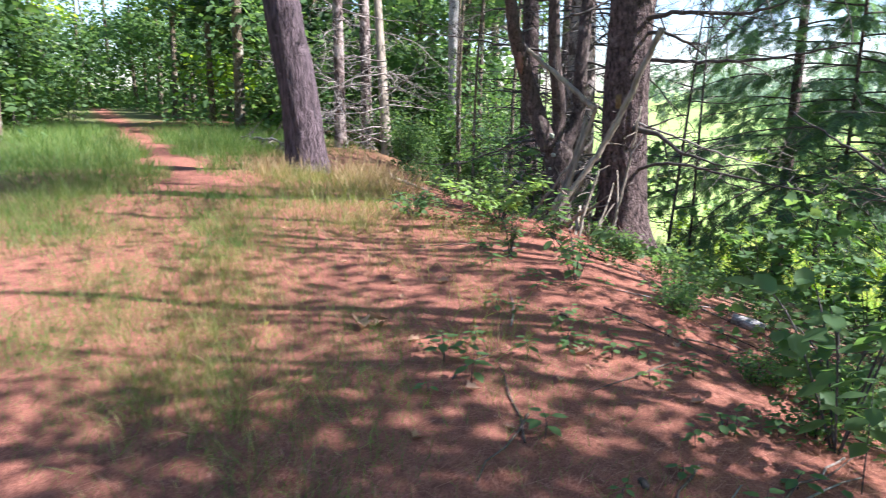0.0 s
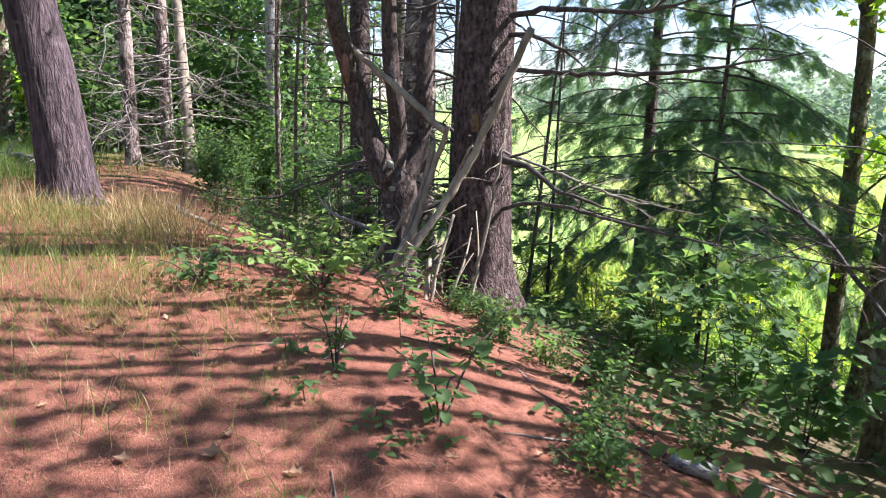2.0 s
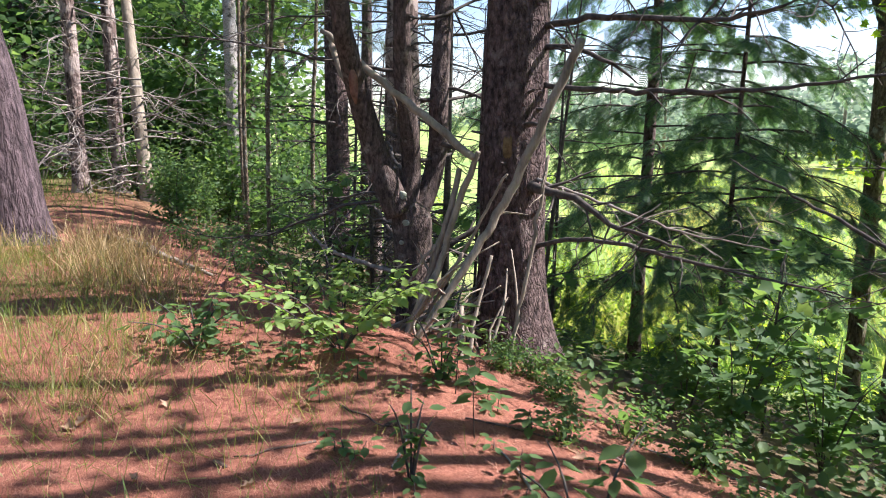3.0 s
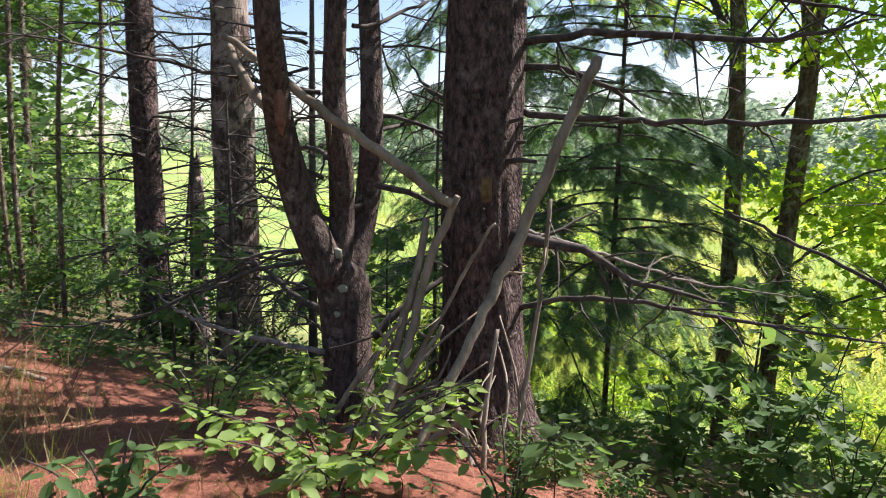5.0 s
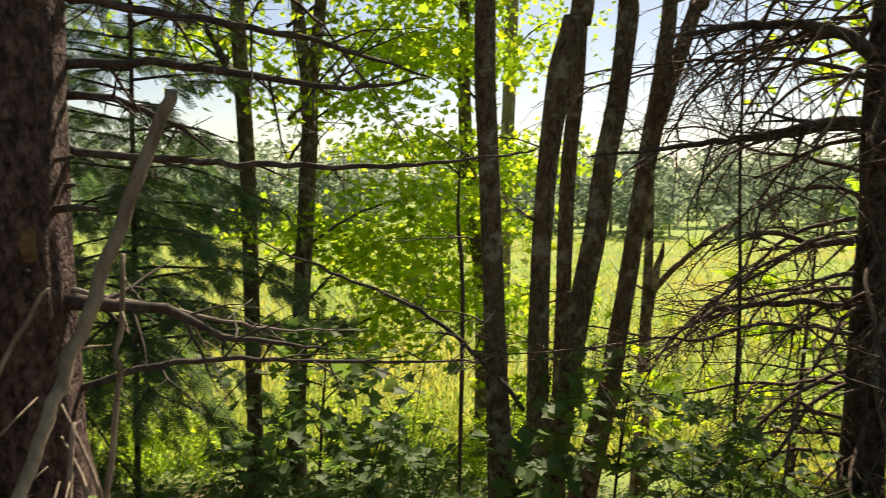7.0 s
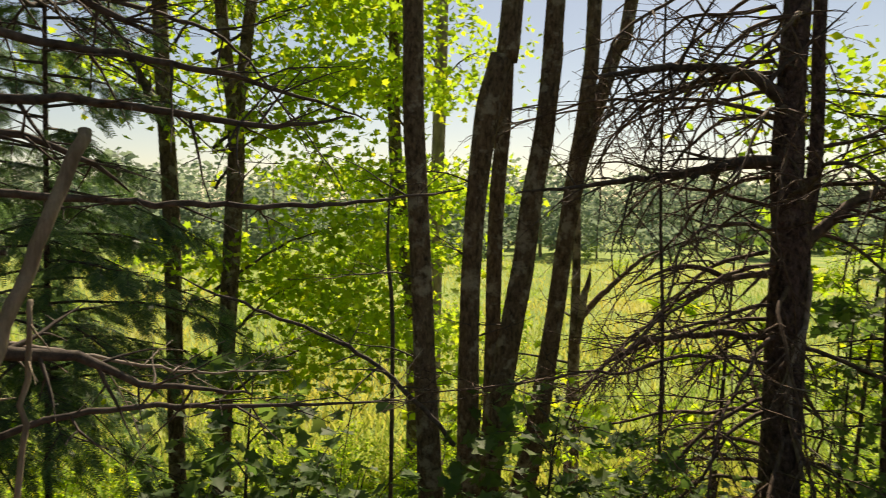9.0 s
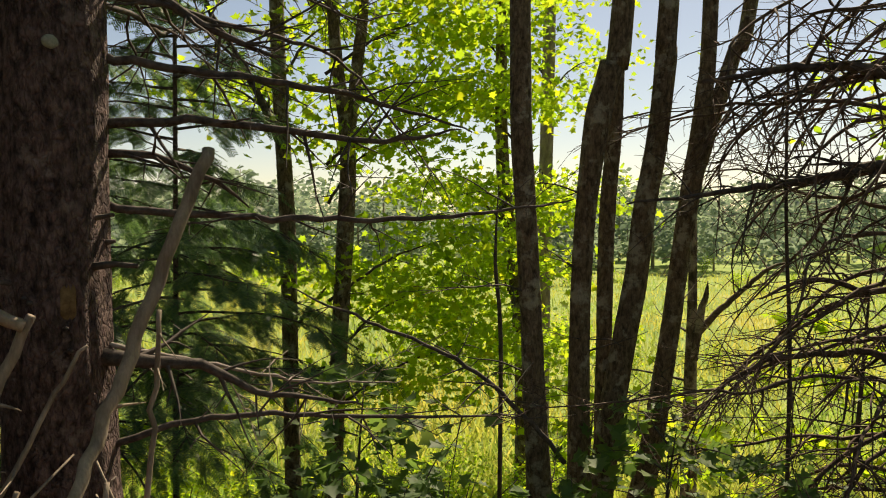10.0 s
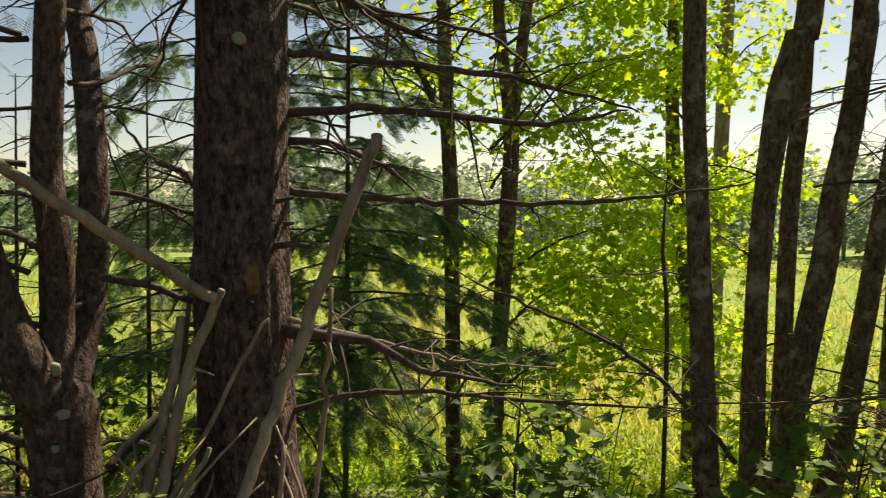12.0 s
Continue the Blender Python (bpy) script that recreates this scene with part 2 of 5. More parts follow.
def cards(name, mat, places, sizes, outline, folds, parent=None, label="", flat=0.5, aim=None):
    """One mesh of many leaves. outline: points of one leaf (x along it); folds: its polygons; flat: how level the leaves lie."""
    places, sizes = np.asarray(places, float), np.asarray(sizes, float)
    n, k = len(places), len(outline)
    yaw = RNG.uniform(0, 2 * np.pi, n)
    ahead = np.stack([np.cos(yaw), np.sin(yaw), RNG.normal(-0.25, 0.45, n)], 1)
    if aim is not None:
        ahead = np.asarray(aim, float) + RNG.normal(0, 0.15, (n, 3))
    ahead /= np.linalg.norm(ahead, axis=1, keepdims=True)
    up = RNG.normal(0, 1 - flat, (n, 3)) + np.array((0, 0, flat + 0.05))
    side = np.cross(up, ahead)
    side /= np.linalg.norm(side, axis=1, keepdims=True) + 1e-9
    up = np.cross(ahead, side)
    o = np.asarray(outline, float)
    v = places[:, None] + sizes[:, None, None] * (o[None, :, 0:1] * ahead[:, None] + o[None, :, 1:2] * side[:, None] + o[None, :, 2:3] * up[:, None])
    me = bpy.data.meshes.new(name)
    loops = np.concatenate([np.asarray(f) for f in folds])
    lens = np.array([len(f) for f in folds])
    all_loops = (np.arange(n)[:, None] * k + loops[None]).ravel()
    all_lens = np.tile(lens, n)
    me.vertices.add(n * k)
    me.vertices.foreach_set("co", v.ravel())
    me.loops.add(len(all_loops))
    me.loops.foreach_set("vertex_index", all_loops.astype(np.int32))
    me.polygons.add(len(all_lens))
    me.polygons.foreach_set("loop_start", np.concatenate([[0], np.cumsum(all_lens)[:-1]]).astype(np.int32))
    me.update(calc_edges=True)
    me.materials.append(mat)
    ob = new(name, me)
    if parent:
        ob.parent = parent
    return tagged(ob, label)


MAPLE = [(0, 0, 0), (0.5, 0, -0.04), (1, 0, 0.02),
         (0.1, 0.22, 0.05), (0.02, 0.5, 0.08), (0.35, 0.3, 0.05), (0.52, 0.52, 0.1), (0.66, 0.2, 0.04),
         (0.1, -0.22, 0.05), (0.02, -0.5, 0.08), (0.35, -0.3, 0.05), (0.52, -0.52, 0.1), (0.66, -0.2, 0.04)]
MAPLE_F = [(0, 1, 5, 4, 3), (1, 2, 7, 6, 5), (0, 8, 9, 10, 1), (1, 10, 11, 12, 2)]
OVAL = [(0, 0, 0), (0.5, 0, -0.05), (1, 0, 0), (0.25, 0.26, 0.05), (0.6, 0.28, 0.06), (0.25, -0.26, 0.05), (0.6, -0.28, 0.06)]
OVAL_F = [(0, 1, 4, 3), (1, 2, 4), (0, 5, 6, 1), (1, 6, 2)]
DIAMOND = [(0, 0, 0), (0.5, 0.3, 0.05), (1, 0, 0), (0.5, -0.3, 0.05)]
DIAMOND_F = [(0, 1, 2), (0, 2, 3)]
BLADE = [(0, 0.010, 0), (0, -0.010, 0), (0.5, 0.008, 0.0), (0.5, -0.008, 0.0), (1, 0, -0.14)]
BLADE_F = [(0, 1, 3, 2), (2, 3, 4)]
NEEDLE = [(0, 0.012, 0), (0, -0.012, 0), (1, -0.008, 0.0), (1, 0.008, 0.0)]
NEEDLE_F = [(0, 1, 2, 3)]


def spray_outline(pairs, reach, thin):
    """A flat spray of needles on both sides of a twig."""
    pts, faces = [], []
    for i in range(pairs):
        x = i / pairs
        ln = reach * (1 - 0.75 * x) + 0.04
        for s in (1, -1):
            b = len(pts)
            pts += [(x, 0, 0), (x + thin, 0, 0), (x + ln * 0.55 + thin, s * ln, -0.25 * ln), (x + ln * 0.55, s * ln, -0.25 * ln)]
            faces.append((b, b + 1, b + 2, b + 3))
    return pts, faces


SPRAY, SPRAY_F = spray_outline(10, 0.24, 0.05)
TUFT, TUFT_F = spray_outline(7, 0.6, 0.03)

# ---- the ground ----
EDGE_X = [-60, -20, -12, -7, -5, -3, -1.5, 0, 1.4, 3, 6, 12, 60]
EDGE_Y = [6, 3.2, 2.4, 1.7, 1.7, 1.95, 2.2, 2.0, 1.7, 1.15, 0.5, -0.5, -4]


def height(x, y, fine=True):
    """Height of the ground: a level bank, a slope below its edge, a marsh."""
    d = y - np.interp(x, EDGE_X, EDGE_Y)
    z = -0.36 * (np.sqrt(d * d + 0.35) + d) / 2
    z = np.where(z < -2.6, -3.5 + 0.9 * np.exp((z + 2.6) / 0.9), z)
    if fine:
        z = z + 0.03 * np.sin(1.7 * x + 0.6 * y) * np.sin(1.3 * y - 0.4 * x) + 0.012 * np.sin(5.1 * x + 2 * np.sin(3.1 * y)) * np.sin(4.3 * y)
    return z


def gz(x, y):
    return float(height(np.float64(x), np.float64(y)))


def axis(lo, hi, step, far, sign_lo=True):
    mid = np.arange(lo, hi + 1e-6, step)
    grow = step * 1.35 ** np.arange(1, 40)
    out = np.cumsum(grow)
    out = out[out < far]
    return np.concatenate([(lo - out)[::-1], mid, hi + out])


gx, gy = axis(-14, 8, 0.11, 1500), axis(-5, 12, 0.11, 1500)
GX, GY = np.meshgrid(gx, gy)
GZ = height(GX, GY)
gv = np.stack([GX, GY, GZ], -1).reshape(-1, 3)
ni, nj = len(gx), len(gy)
ii, jj = np.meshgrid(np.arange(ni - 1), np.arange(nj - 1))
q = (jj * ni + ii).ravel()
gm = bpy.data.meshes.new("ground")
gm.from_pydata(gv.tolist(), [], np.stack([q, q + 1, q + 1 + ni, q + ni], 1).tolist())
gm.shade_smooth()
gm.materials.append(M_GROUND)
tagged(new("ground", gm), "bank strewn with red-brown pine needles above a marsh", "ground", kind="structure")


# ---- kinds of things ----
def thing(name, x, y, label, category, group="", z=None):
    ob = new(name)
    ob.empty_display_size = 0.1
    ob.location = (x, y, gz(x, y) if z is None else z)
    return tagged(ob, label, category, group)


def local(parent, pts):
    return [Vector(p) - parent.location for p in pts]


def trunk(tree, name, pts, radii, mat, sides=14, step=0.12, ridge=0.08, freq=7.0, label="", flare=True):
    line, rad = smooth_line(local(tree, pts), radii, step)
    if flare:
        z0 = line[0].z
        rad = [r * (1 + 0.55 * math.exp(-(p.z - z0) / 0.28)) for p, r in zip(line, rad)]
    s = Shape()
    s.tube(line, rad, sides, ridge, freq)
    return s.put(name, mat, tree, label)


def wander(rnd, p, d, length, r, step, droop, wild):
    pts, rad = [p.copy()], [r]
    n = max(3, int(length / step))
    for i in range(n):
        d = (d + Vector((rnd.gauss(0, wild), rnd.gauss(0, wild), rnd.gauss(0, wild) - droop))).normalized()
        p = p + d * (length / n)
        pts.append(p)
        rad.append(max(r * (1 - 0.85 * (i + 1) / n), 0.0024))
    return pts, rad


def twiggy(s, rnd, p, d, length, r, level, droop=0.02, wild=0.09, sides=5, every=0.16):
    """A bare branch with twigs that fork off on both sides."""
    pts, rad = wander(rnd, Vector(p), Vector(d).normalized(), length, r, 0.1 if level > 0 else 0.12, droop, wild)
    s.tube(pts, rad, sides, cap=False)
    if level <= 0:
        return
    n = int(length / every)
    for k in range(n):
        i = int((0.15 + 0.85 * (k + rnd.random()) / n) * (len(pts) - 2))
        a = (pts[i + 1] - pts[i]).normalized()
        off = a.cross(Vector((rnd.gauss(0, 0.5), rnd.gauss(0, 0.5), 1))).normalized() * (1 if k % 2 else -1)
        off = (a * rnd.uniform(0.3, 0.9) + off + Vector((0, 0, rnd.gauss(0, 0.35)))).normalized()
        ln = length * rnd.uniform(0.18, 0.42) * (1.1 - 0.6 * i / len(pts))
        twiggy(s, rnd, pts[i], off, ln, rad[i] * 0.55 + 0.0015, level - 1, droop * 1.5, wild * 1.2, max(3, sides - 1), every * 0.8)


def bare_branch(tree, seed, p, d, length, r, level=2, mat=None, name="branch", **kw):
    s = Shape()
    twiggy(s, random.Random(seed), Vector(p) - tree.location, d, length, r, level, **kw)
    return s.put(name, mat or M_TWIG, tree)


def set_branch(tree, seed, pts, radii, twigs=10, twig_len=0.5, mat=None, level=1, name="branch", split=False):
    """A branch along known points, with twigs."""
    rnd = random.Random(seed)
    line, rad = smooth_line(local(tree, pts), radii, 0.08)
    line = [p + Vector((rnd.gauss(0, 0.006), rnd.gauss(0, 0.006), rnd.gauss(0, 0.006))) for p in line]
    s = Shape()
    s.tube(line, rad, 9, 0.07, 6.0)
    for k in range(twigs):
        i = int(rnd.uniform(0.12, 0.97) * (len(line) - 2))
        a = (line[i + 1] - line[i]).normalized()
        off = (a * rnd.uniform(0.2, 0.9) + Vector((rnd.gauss(0, 0.7), rnd.gauss(0, 0.7), rnd.gauss(-0.15, 0.55)))).normalized()
        if split:
            tw = Shape()
            twiggy(tw, rnd, line[i], off, twig_len * rnd.uniform(0.4, 1.1), rad[i] * 0.45 + 0.0015, level, 0.03, 0.1, 4)
            tw.put("twig", mat or M_TWIG, tree)
        else:
            twiggy(s, rnd, line[i], off, twig_len * rnd.uniform(0.4, 1.1), rad[i] * 0.45 + 0.0015, level, 0.03, 0.1, 4)
    return s.put(name, mat or M_TWIG, tree)


def blob_points(rnd, centres, radius, n, squash=0.6):
    c = np.asarray(centres)[rnd.integers(0, len(centres), n)]
    return c + rnd.normal(0, 1, (n, 3)) * np.array((radius, radius, radius * squash)) * 0.55

# ---- the big pine with dead limbs ----
pine = thing("pine_tree", -1.92, 3.60, "large dark pine with furrowed bark and dead lower limbs", "tree", z=-0.45)
trunk(pine, "trunk", [(-1.90, 3.60, -0.5), (-1.93, 3.59, 0.2), (-1.94, 3.58, 1.3), (-1.93, 3.6, 2.6), (-1.9, 3.6, 4.2), (-1.9, 3.6, 9.0), (-1.9, 3.6, 16.0)],
      [0.265, 0.26, 0.247, 0.235, 0.22, 0.17, 0.03], M_PINE, 56, 0.05, 0.10, 9.0)
scar = Shape()
scar.tube([(0.115, -0.195, 1.52), (0.12, -0.19, 1.58), (0.12, -0.185, 1.70), (0.12, -0.18, 1.78)], [0.008, 0.034, 0.038, 0.006], 20, 0.6, 5.0)
scar.put("bark_scar", plain("bare_wood", (0.10, 0.06, 0.025), (0.28, 0.19, 0.085), 24), pine, "bare ochre wood where bark is gone")
set_branch(pine, 1, [(-1.72, 3.66, 2.08), (-1.3, 3.68, 2.10), (-0.8, 3.75, 2.06), (-0.3, 3.85, 2.02), (0.15, 3.95, 2.10)], [0.028, 0.023, 0.019, 0.014, 0.004], 12, 0.6)
set_branch(pine, 2, [(-1.72, 3.68, 1.66), (-1.3, 3.70, 1.62), (-0.7, 3.78, 1.60), (0.0, 3.9, 1.60), (0.8, 4.05, 1.70)], [0.023, 0.02, 0.017, 0.012, 0.004], 10, 0.55)
set_branch(pine, 3, [(-1.70, 3.56, 0.90), (-1.45, 3.5, 0.88), (-1.2, 3.55, 0.86), (-0.95, 3.65, 0.70), (-0.4, 3.8, 0.58)], [0.045, 0.032, 0.026, 0.018, 0.005], 8, 0.6, level=1)
set_branch(pine, 9, [(-1.70, 3.60, 0.95), (-1.3, 3.9, 0.8), (-0.8, 4.2, 0.62), (-0.2, 4.5, 0.55)], [0.014, 0.011, 0.008, 0.003], 9, 0.7, M_PALETWIG, level=2)
set_branch(pine, 4, [(-1.70, 3.62, 0.42), (-1.2, 3.7, 0.55), (-0.5, 3.85, 0.50), (0.5, 4.1, 0.42)], [0.02, 0.016, 0.012, 0.004], 12, 0.6)
set_branch(pine, 5, [(-1.70, 3.66, 2.42), (-1.2, 3.75, 2.36), (-0.5, 3.9, 2.28), (0.2, 4.1, 2.10)], [0.025, 0.02, 0.015, 0.004], 12, 0.6)
set_branch(pine, 6, [(-1.74, 3.52, 1.36), (-1.6, 3.47, 1.37), (-1.46, 3.42, 1.37)], [0.022, 0.016, 0.012], 0, 0.3)
set_branch(pine, 7, [(-1.72, 3.66, 1.93), (-1.5, 3.72, 1.92), (-1.2, 3.85, 1.80), (-1.05, 3.95, 1.66)], [0.025, 0.02, 0.014, 0.004], 8, 0.5)
set_branch(pine, 8, [(-2.12, 3.7, 1.45), (-2.5, 4.0, 1.75), (-3.0, 4.4, 1.9), (-3.6, 4.8, 2.3)], [0.03, 0.022, 0.015, 0.004], 10, 0.6)
set_branch(pine, 10, [(-1.72, 3.70, 2.92), (-1.45, 3.9, 2.76), (-1.28, 3.92, 2.66), (-1.08, 3.94, 2.56), (-0.85, 3.98, 2.49)], [0.03, 0.026, 0.022, 0.016, 0.006], 14, 0.6)
rnd = random.Random(21)
for k in range(16):
    a, zb = rnd.uniform(0, 6.28), rnd.uniform(2.6, 6.5)
    if k < 3:
        a, zb = rnd.uniform(-0.2, 1.3), rnd.uniform(2.7, 3.6)
    bare_branch(pine, 30 + k, (-1.9 + 0.2 * math.cos(a), 3.6 + 0.2 * math.sin(a), zb), (math.cos(a), math.sin(a), 0.05), rnd.uniform(1.6, 3.0), 0.02, 2, wild=0.14, every=0.2)


def pine_crown(tree, seed, lo, hi, reach, n):
    rg = np.random.default_rng(seed)
    t = rg.uniform(0, 1, n) ** 0.8
    a = np.floor(rg.uniform(0, 26, n)) * 2.4
    lev = np.round(t * 9) / 9
    r = reach * (1 - 0.75 * lev) * np.sqrt(rg.uniform(0.05, 1, n))
    p = np.stack([r * np.cos(a) + rg.normal(0, 0.22, n), r * np.sin(a) + rg.normal(0, 0.22, n), lo + (hi - lo) * lev + 0.12 * r + rg.normal(0, 0.16, n)], 1)
    return cards("crown", M_PINENEEDLE, p, rg.uniform(0.16, 0.32, n), TUFT, TUFT_F, tree, flat=0.35)


pine_crown(pine, 3, 7.0, 16.5, 3.2, 4200)

# ---- the cluster of stems ----
clump = thing("forked_tree", -2.66, 3.08, "dark forked tree with three rising stems", "tree", z=-0.5)
trunk(clump, "trunk", [(-2.66, 3.13, -0.55), (-2.67, 3.13, -0.35), (-2.73, 3.16, 0.03), (-2.75, 3.15, 0.49), (-2.76, 3.11, 0.64), (-2.76, 3.11, 0.76)], [0.12, 0.128, 0.152, 0.175, 0.15, 0.03], M_CHERRY, 36, 0.05, 0.09, 6.0)
for nm, pts, rr in (
        ("stem", [(-2.74, 3.02, 0.60), (-2.78, 2.95, 0.78), (-2.84, 2.85, 1.10), (-2.82, 2.70, 1.51), (-2.68, 2.52, 1.89), (-2.60, 2.42, 2.16), (-2.5, 2.3, 3.2), (-2.5, 2.2, 8.0)], [0.12, 0.118, 0.102, 0.088, 0.08, 0.073, 0.065, 0.03]),
        ("stem", [(-2.74, 3.10, 0.66), (-2.75, 3.14, 0.98), (-2.69, 3.07, 1.36), (-2.68, 3.01, 1.75), (-2.60, 2.95, 2.25), (-2.5, 2.88, 3.5), (-2.5, 2.9, 9.0)], [0.09, 0.08, 0.078, 0.074, 0.068, 0.06, 0.03]),
        ("stem", [(-2.74, 3.20, 0.56), (-2.78, 3.36, 0.84), (-2.76, 3.42, 1.16), (-2.70, 3.38, 1.46), (-2.74, 3.43, 1.95), (-2.82, 3.5, 2.38), (-2.95, 3.6, 3.5), (-2.9, 3.7, 9.0)], [0.09, 0.084, 0.082, 0.08, 0.075, 0.072, 0.06, 0.03])):
    trunk(clump, nm, pts, rr, M_CHERRY, 24, 0.06, 0.09, 6.0, flare=False)
set_branch(clump, 41, [(-2.74, 2.62, 1.60), (-2.95, 2.6, 1.76), (-3.22, 2.62, 2.06)], [0.034, 0.03, 0.026], 2, 0.3, M_DEAD)
set_branch(clump, 42, [(-2.78, 3.05, 0.35), (-3.3, 3.3, 0.3), (-4.0, 3.5, 0.45), (-4.6, 3.7, 0.42)], [0.03, 0.024, 0.018, 0.004], 10, 0.5)
set_branch(clump, 44, [(-2.78, 3.0, 0.08), (-3.3, 2.9, 0.10), (-4.2, 2.95, 0.12), (-4.9, 3.1, 0.2)], [0.02, 0.018, 0.014, 0.004], 8, 0.5, M_PALETWIG)
set_branch(clump, 45, [(-2.8, 3.1, 0.95), (-3.3, 3.3, 1.0), (-4.1, 3.7, 1.12), (-4.9, 4.0, 1.1)], [0.018, 0.016, 0.012, 0.004], 10, 0.5)
set_branch(clump, 46, [(-2.8, 3.1, 1.35), (-3.4, 3.5, 1.42), (-4.4, 4.1, 1.4), (-5.2, 4.6, 1.55)], [0.018, 0.016, 0.012, 0.004], 10, 0.5)
set_branch(clump, 47, [(-2.72, 3.40, 1.19), (-2.45, 3.48, 1.12), (-2.14, 3.52, 1.03)], [0.024, 0.02, 0.015], 2, 0.3)
set_branch(clump, 48, [(-2.72, 3.42, 1.66), (-2.42, 3.56, 1.58), (-2.1, 3.72, 1.45)], [0.016, 0.013, 0.009], 4, 0.35)
set_branch(clump, 43, [(-2.5, 3.15, 0.2), (-2.3, 3.5, 0.5), (-2.2, 3.8, 0.62)], [0.03, 0.022, 0.01], 3, 0.4)
rnd = random.Random(5)
for k in range(24):
    a, zb = rnd.uniform(1.5, 4.2), rnd.uniform(0.1, 3.2)
    bare_branch(clump, 50 + k, (-2.7 + 0.12 * math.cos(a), 3.08 + 0.12 * math.sin(a), zb), (math.cos(a), math.sin(a), 0.08), rnd.uniform(0.9, 2.6), 0.017, 2, wild=0.13, every=0.24)
rg = np.random.default_rng(9)
cards("crown", M_LEAF, blob_points(rg, [(-0.4, -0.9, 7.2), (0.1, 0.2, 8.0), (0.4, 0.4, 9.0), (0.2, -0.6, 9.4)], 1.5, 4600), rg.uniform(0.07, 0.13, 4600), OVAL, OVAL_F, clump)

# ---- sticks that lean on the pine ----
STICKS = [
    ("tall barkless grey stick leaning against the pine", [(-1.63, 2.40, -0.22), (-1.53, 2.86, 0.42), (-1.41, 3.16, 0.98), (-1.13, 3.46, 1.93)], [0.024, 0.028, 0.032, 0.031]),
    ("long pale dead pole resting across the forked tree", [(-1.86, 3.13, 1.11), (-2.15, 3.0, 1.34), (-2.45, 2.84, 1.56), (-2.72, 2.64, 1.82), (-2.92, 2.54, 1.99), (-3.05, 2.48, 2.08)], [0.029, 0.031, 0.029, 0.026, 0.023, 0.018]),
    ("forked grey stick propped upright beside the pine", [(-2.02, 2.62, -0.3), (-2.03, 2.80, 0.05), (-2.04, 2.95, 0.25), (-2.02, 3.04, 0.58), (-1.96, 3.12, 0.88), (-1.84, 3.16, 1.16)], [0.028, 0.03, 0.028, 0.027, 0.027, 0.02]),
    ("grey stick propped upright beside the pine", [(-2.14, 2.72, -0.34), (-2.12, 2.92, 0.2), (-2.08, 3.04, 0.6), (-2.05, 3.14, 1.02)], [0.027, 0.027, 0.026, 0.022]),
    ("thin bent stick leaning on the pine", [(-2.3, 2.85, -0.4), (-2.0, 3.1, 0.3), (-1.75, 3.25, 0.85), (-1.66, 3.3, 1.0)], [0.014, 0.013, 0.011, 0.008]),
    ("broken grey stick in a heap of sticks", [(-1.66, 2.9, 0.05), (-1.5, 2.78, -0.18), (-1.32, 2.68, -0.38)], [0.018, 0.022, 0.02]),
    ("broken grey stick in a heap of sticks", [(-1.95, 2.65, -0.36), (-1.72, 2.75, -0.18), (-1.45, 2.9, 0.05)], [0.022, 0.022, 0.015]),
    ("broken grey stick in a heap of sticks", [(-2.35, 2.6, -0.42), (-2.1, 2.8, -0.1), (-1.85, 3.05, 0.4)], [0.022, 0.02, 0.012]),
    ("broken grey stick in a heap of sticks", [(-2.55, 2.55, -0.38), (-2.3, 2.72, 0.0), (-2.08, 2.95, 0.45)], [0.02, 0.018, 0.012]),
    ("broken grey stick in a heap of sticks", [(-1.45, 3.0, 0.45), (-1.42, 2.85, 0.05), (-1.35, 2.72, -0.36)], [0.012, 0.014, 0.016]),
    ("slender grey stick standing against the pine", [(-1.36, 3.42, 1.15), (-1.38, 3.3, 0.4), (-1.42, 3.15, -0.42)], [0.012, 0.014, 0.016]),
    ("broken grey stick in a heap of sticks", [(-2.6, 2.75, -0.42), (-2.2, 2.8, -0.25), (-1.7, 2.85, -0.15)], [0.018, 0.018, 0.014]),
]
for i, (lab, pts, rr) in enumerate(STICKS):
    st = thing("stick", pts[0][0], pts[0][1], lab, "stick", "sticks heaped against the pine", z=pts[0][2])
    set_branch(st, 200 + i, pts, rr, 5 if i < 4 else 3, 0.28, M_DEAD, 0, name="wood", split=True)
rnd = random.Random(77)
for i in range(24):
    a = rnd.uniform(2.5, 6.2)
    x, y = -1.95 + rnd.uniform(0.4, 1.25) * math.cos(a), 3.45 + rnd.uniform(0.4, 1.0) * math.sin(a)
    tx, ty, tz = -1.93 + 0.30 * math.cos(a + rnd.gauss(0, 1.5)), 3.58 + 0.29 * math.sin(a + rnd.gauss(0, 0.3)), rnd.uniform(-0.35, 0.5)
    st = thing("stick", x, y, "thin bleached stick leaning on the pine's foot", "stick", "thin sticks heaped against the pine")
    s = Shape()
    pts, rad = smooth_line([(0, 0, -0.03), ((tx - x) * 0.5 + rnd.gauss(0, 0.07), (ty - y) * 0.5 + rnd.gauss(0, 0.04), (tz - st.location.z) * rnd.uniform(0.35, 0.65)), (tx - x, ty - y, tz - st.location.z)], [0.013, 0.010, 0.005], 0.1)
    s.tube(pts, rad, 6)
    s.put("wood", (M_DEAD, M_REDTWIG, M_PALETWIG)[i % 3], st)

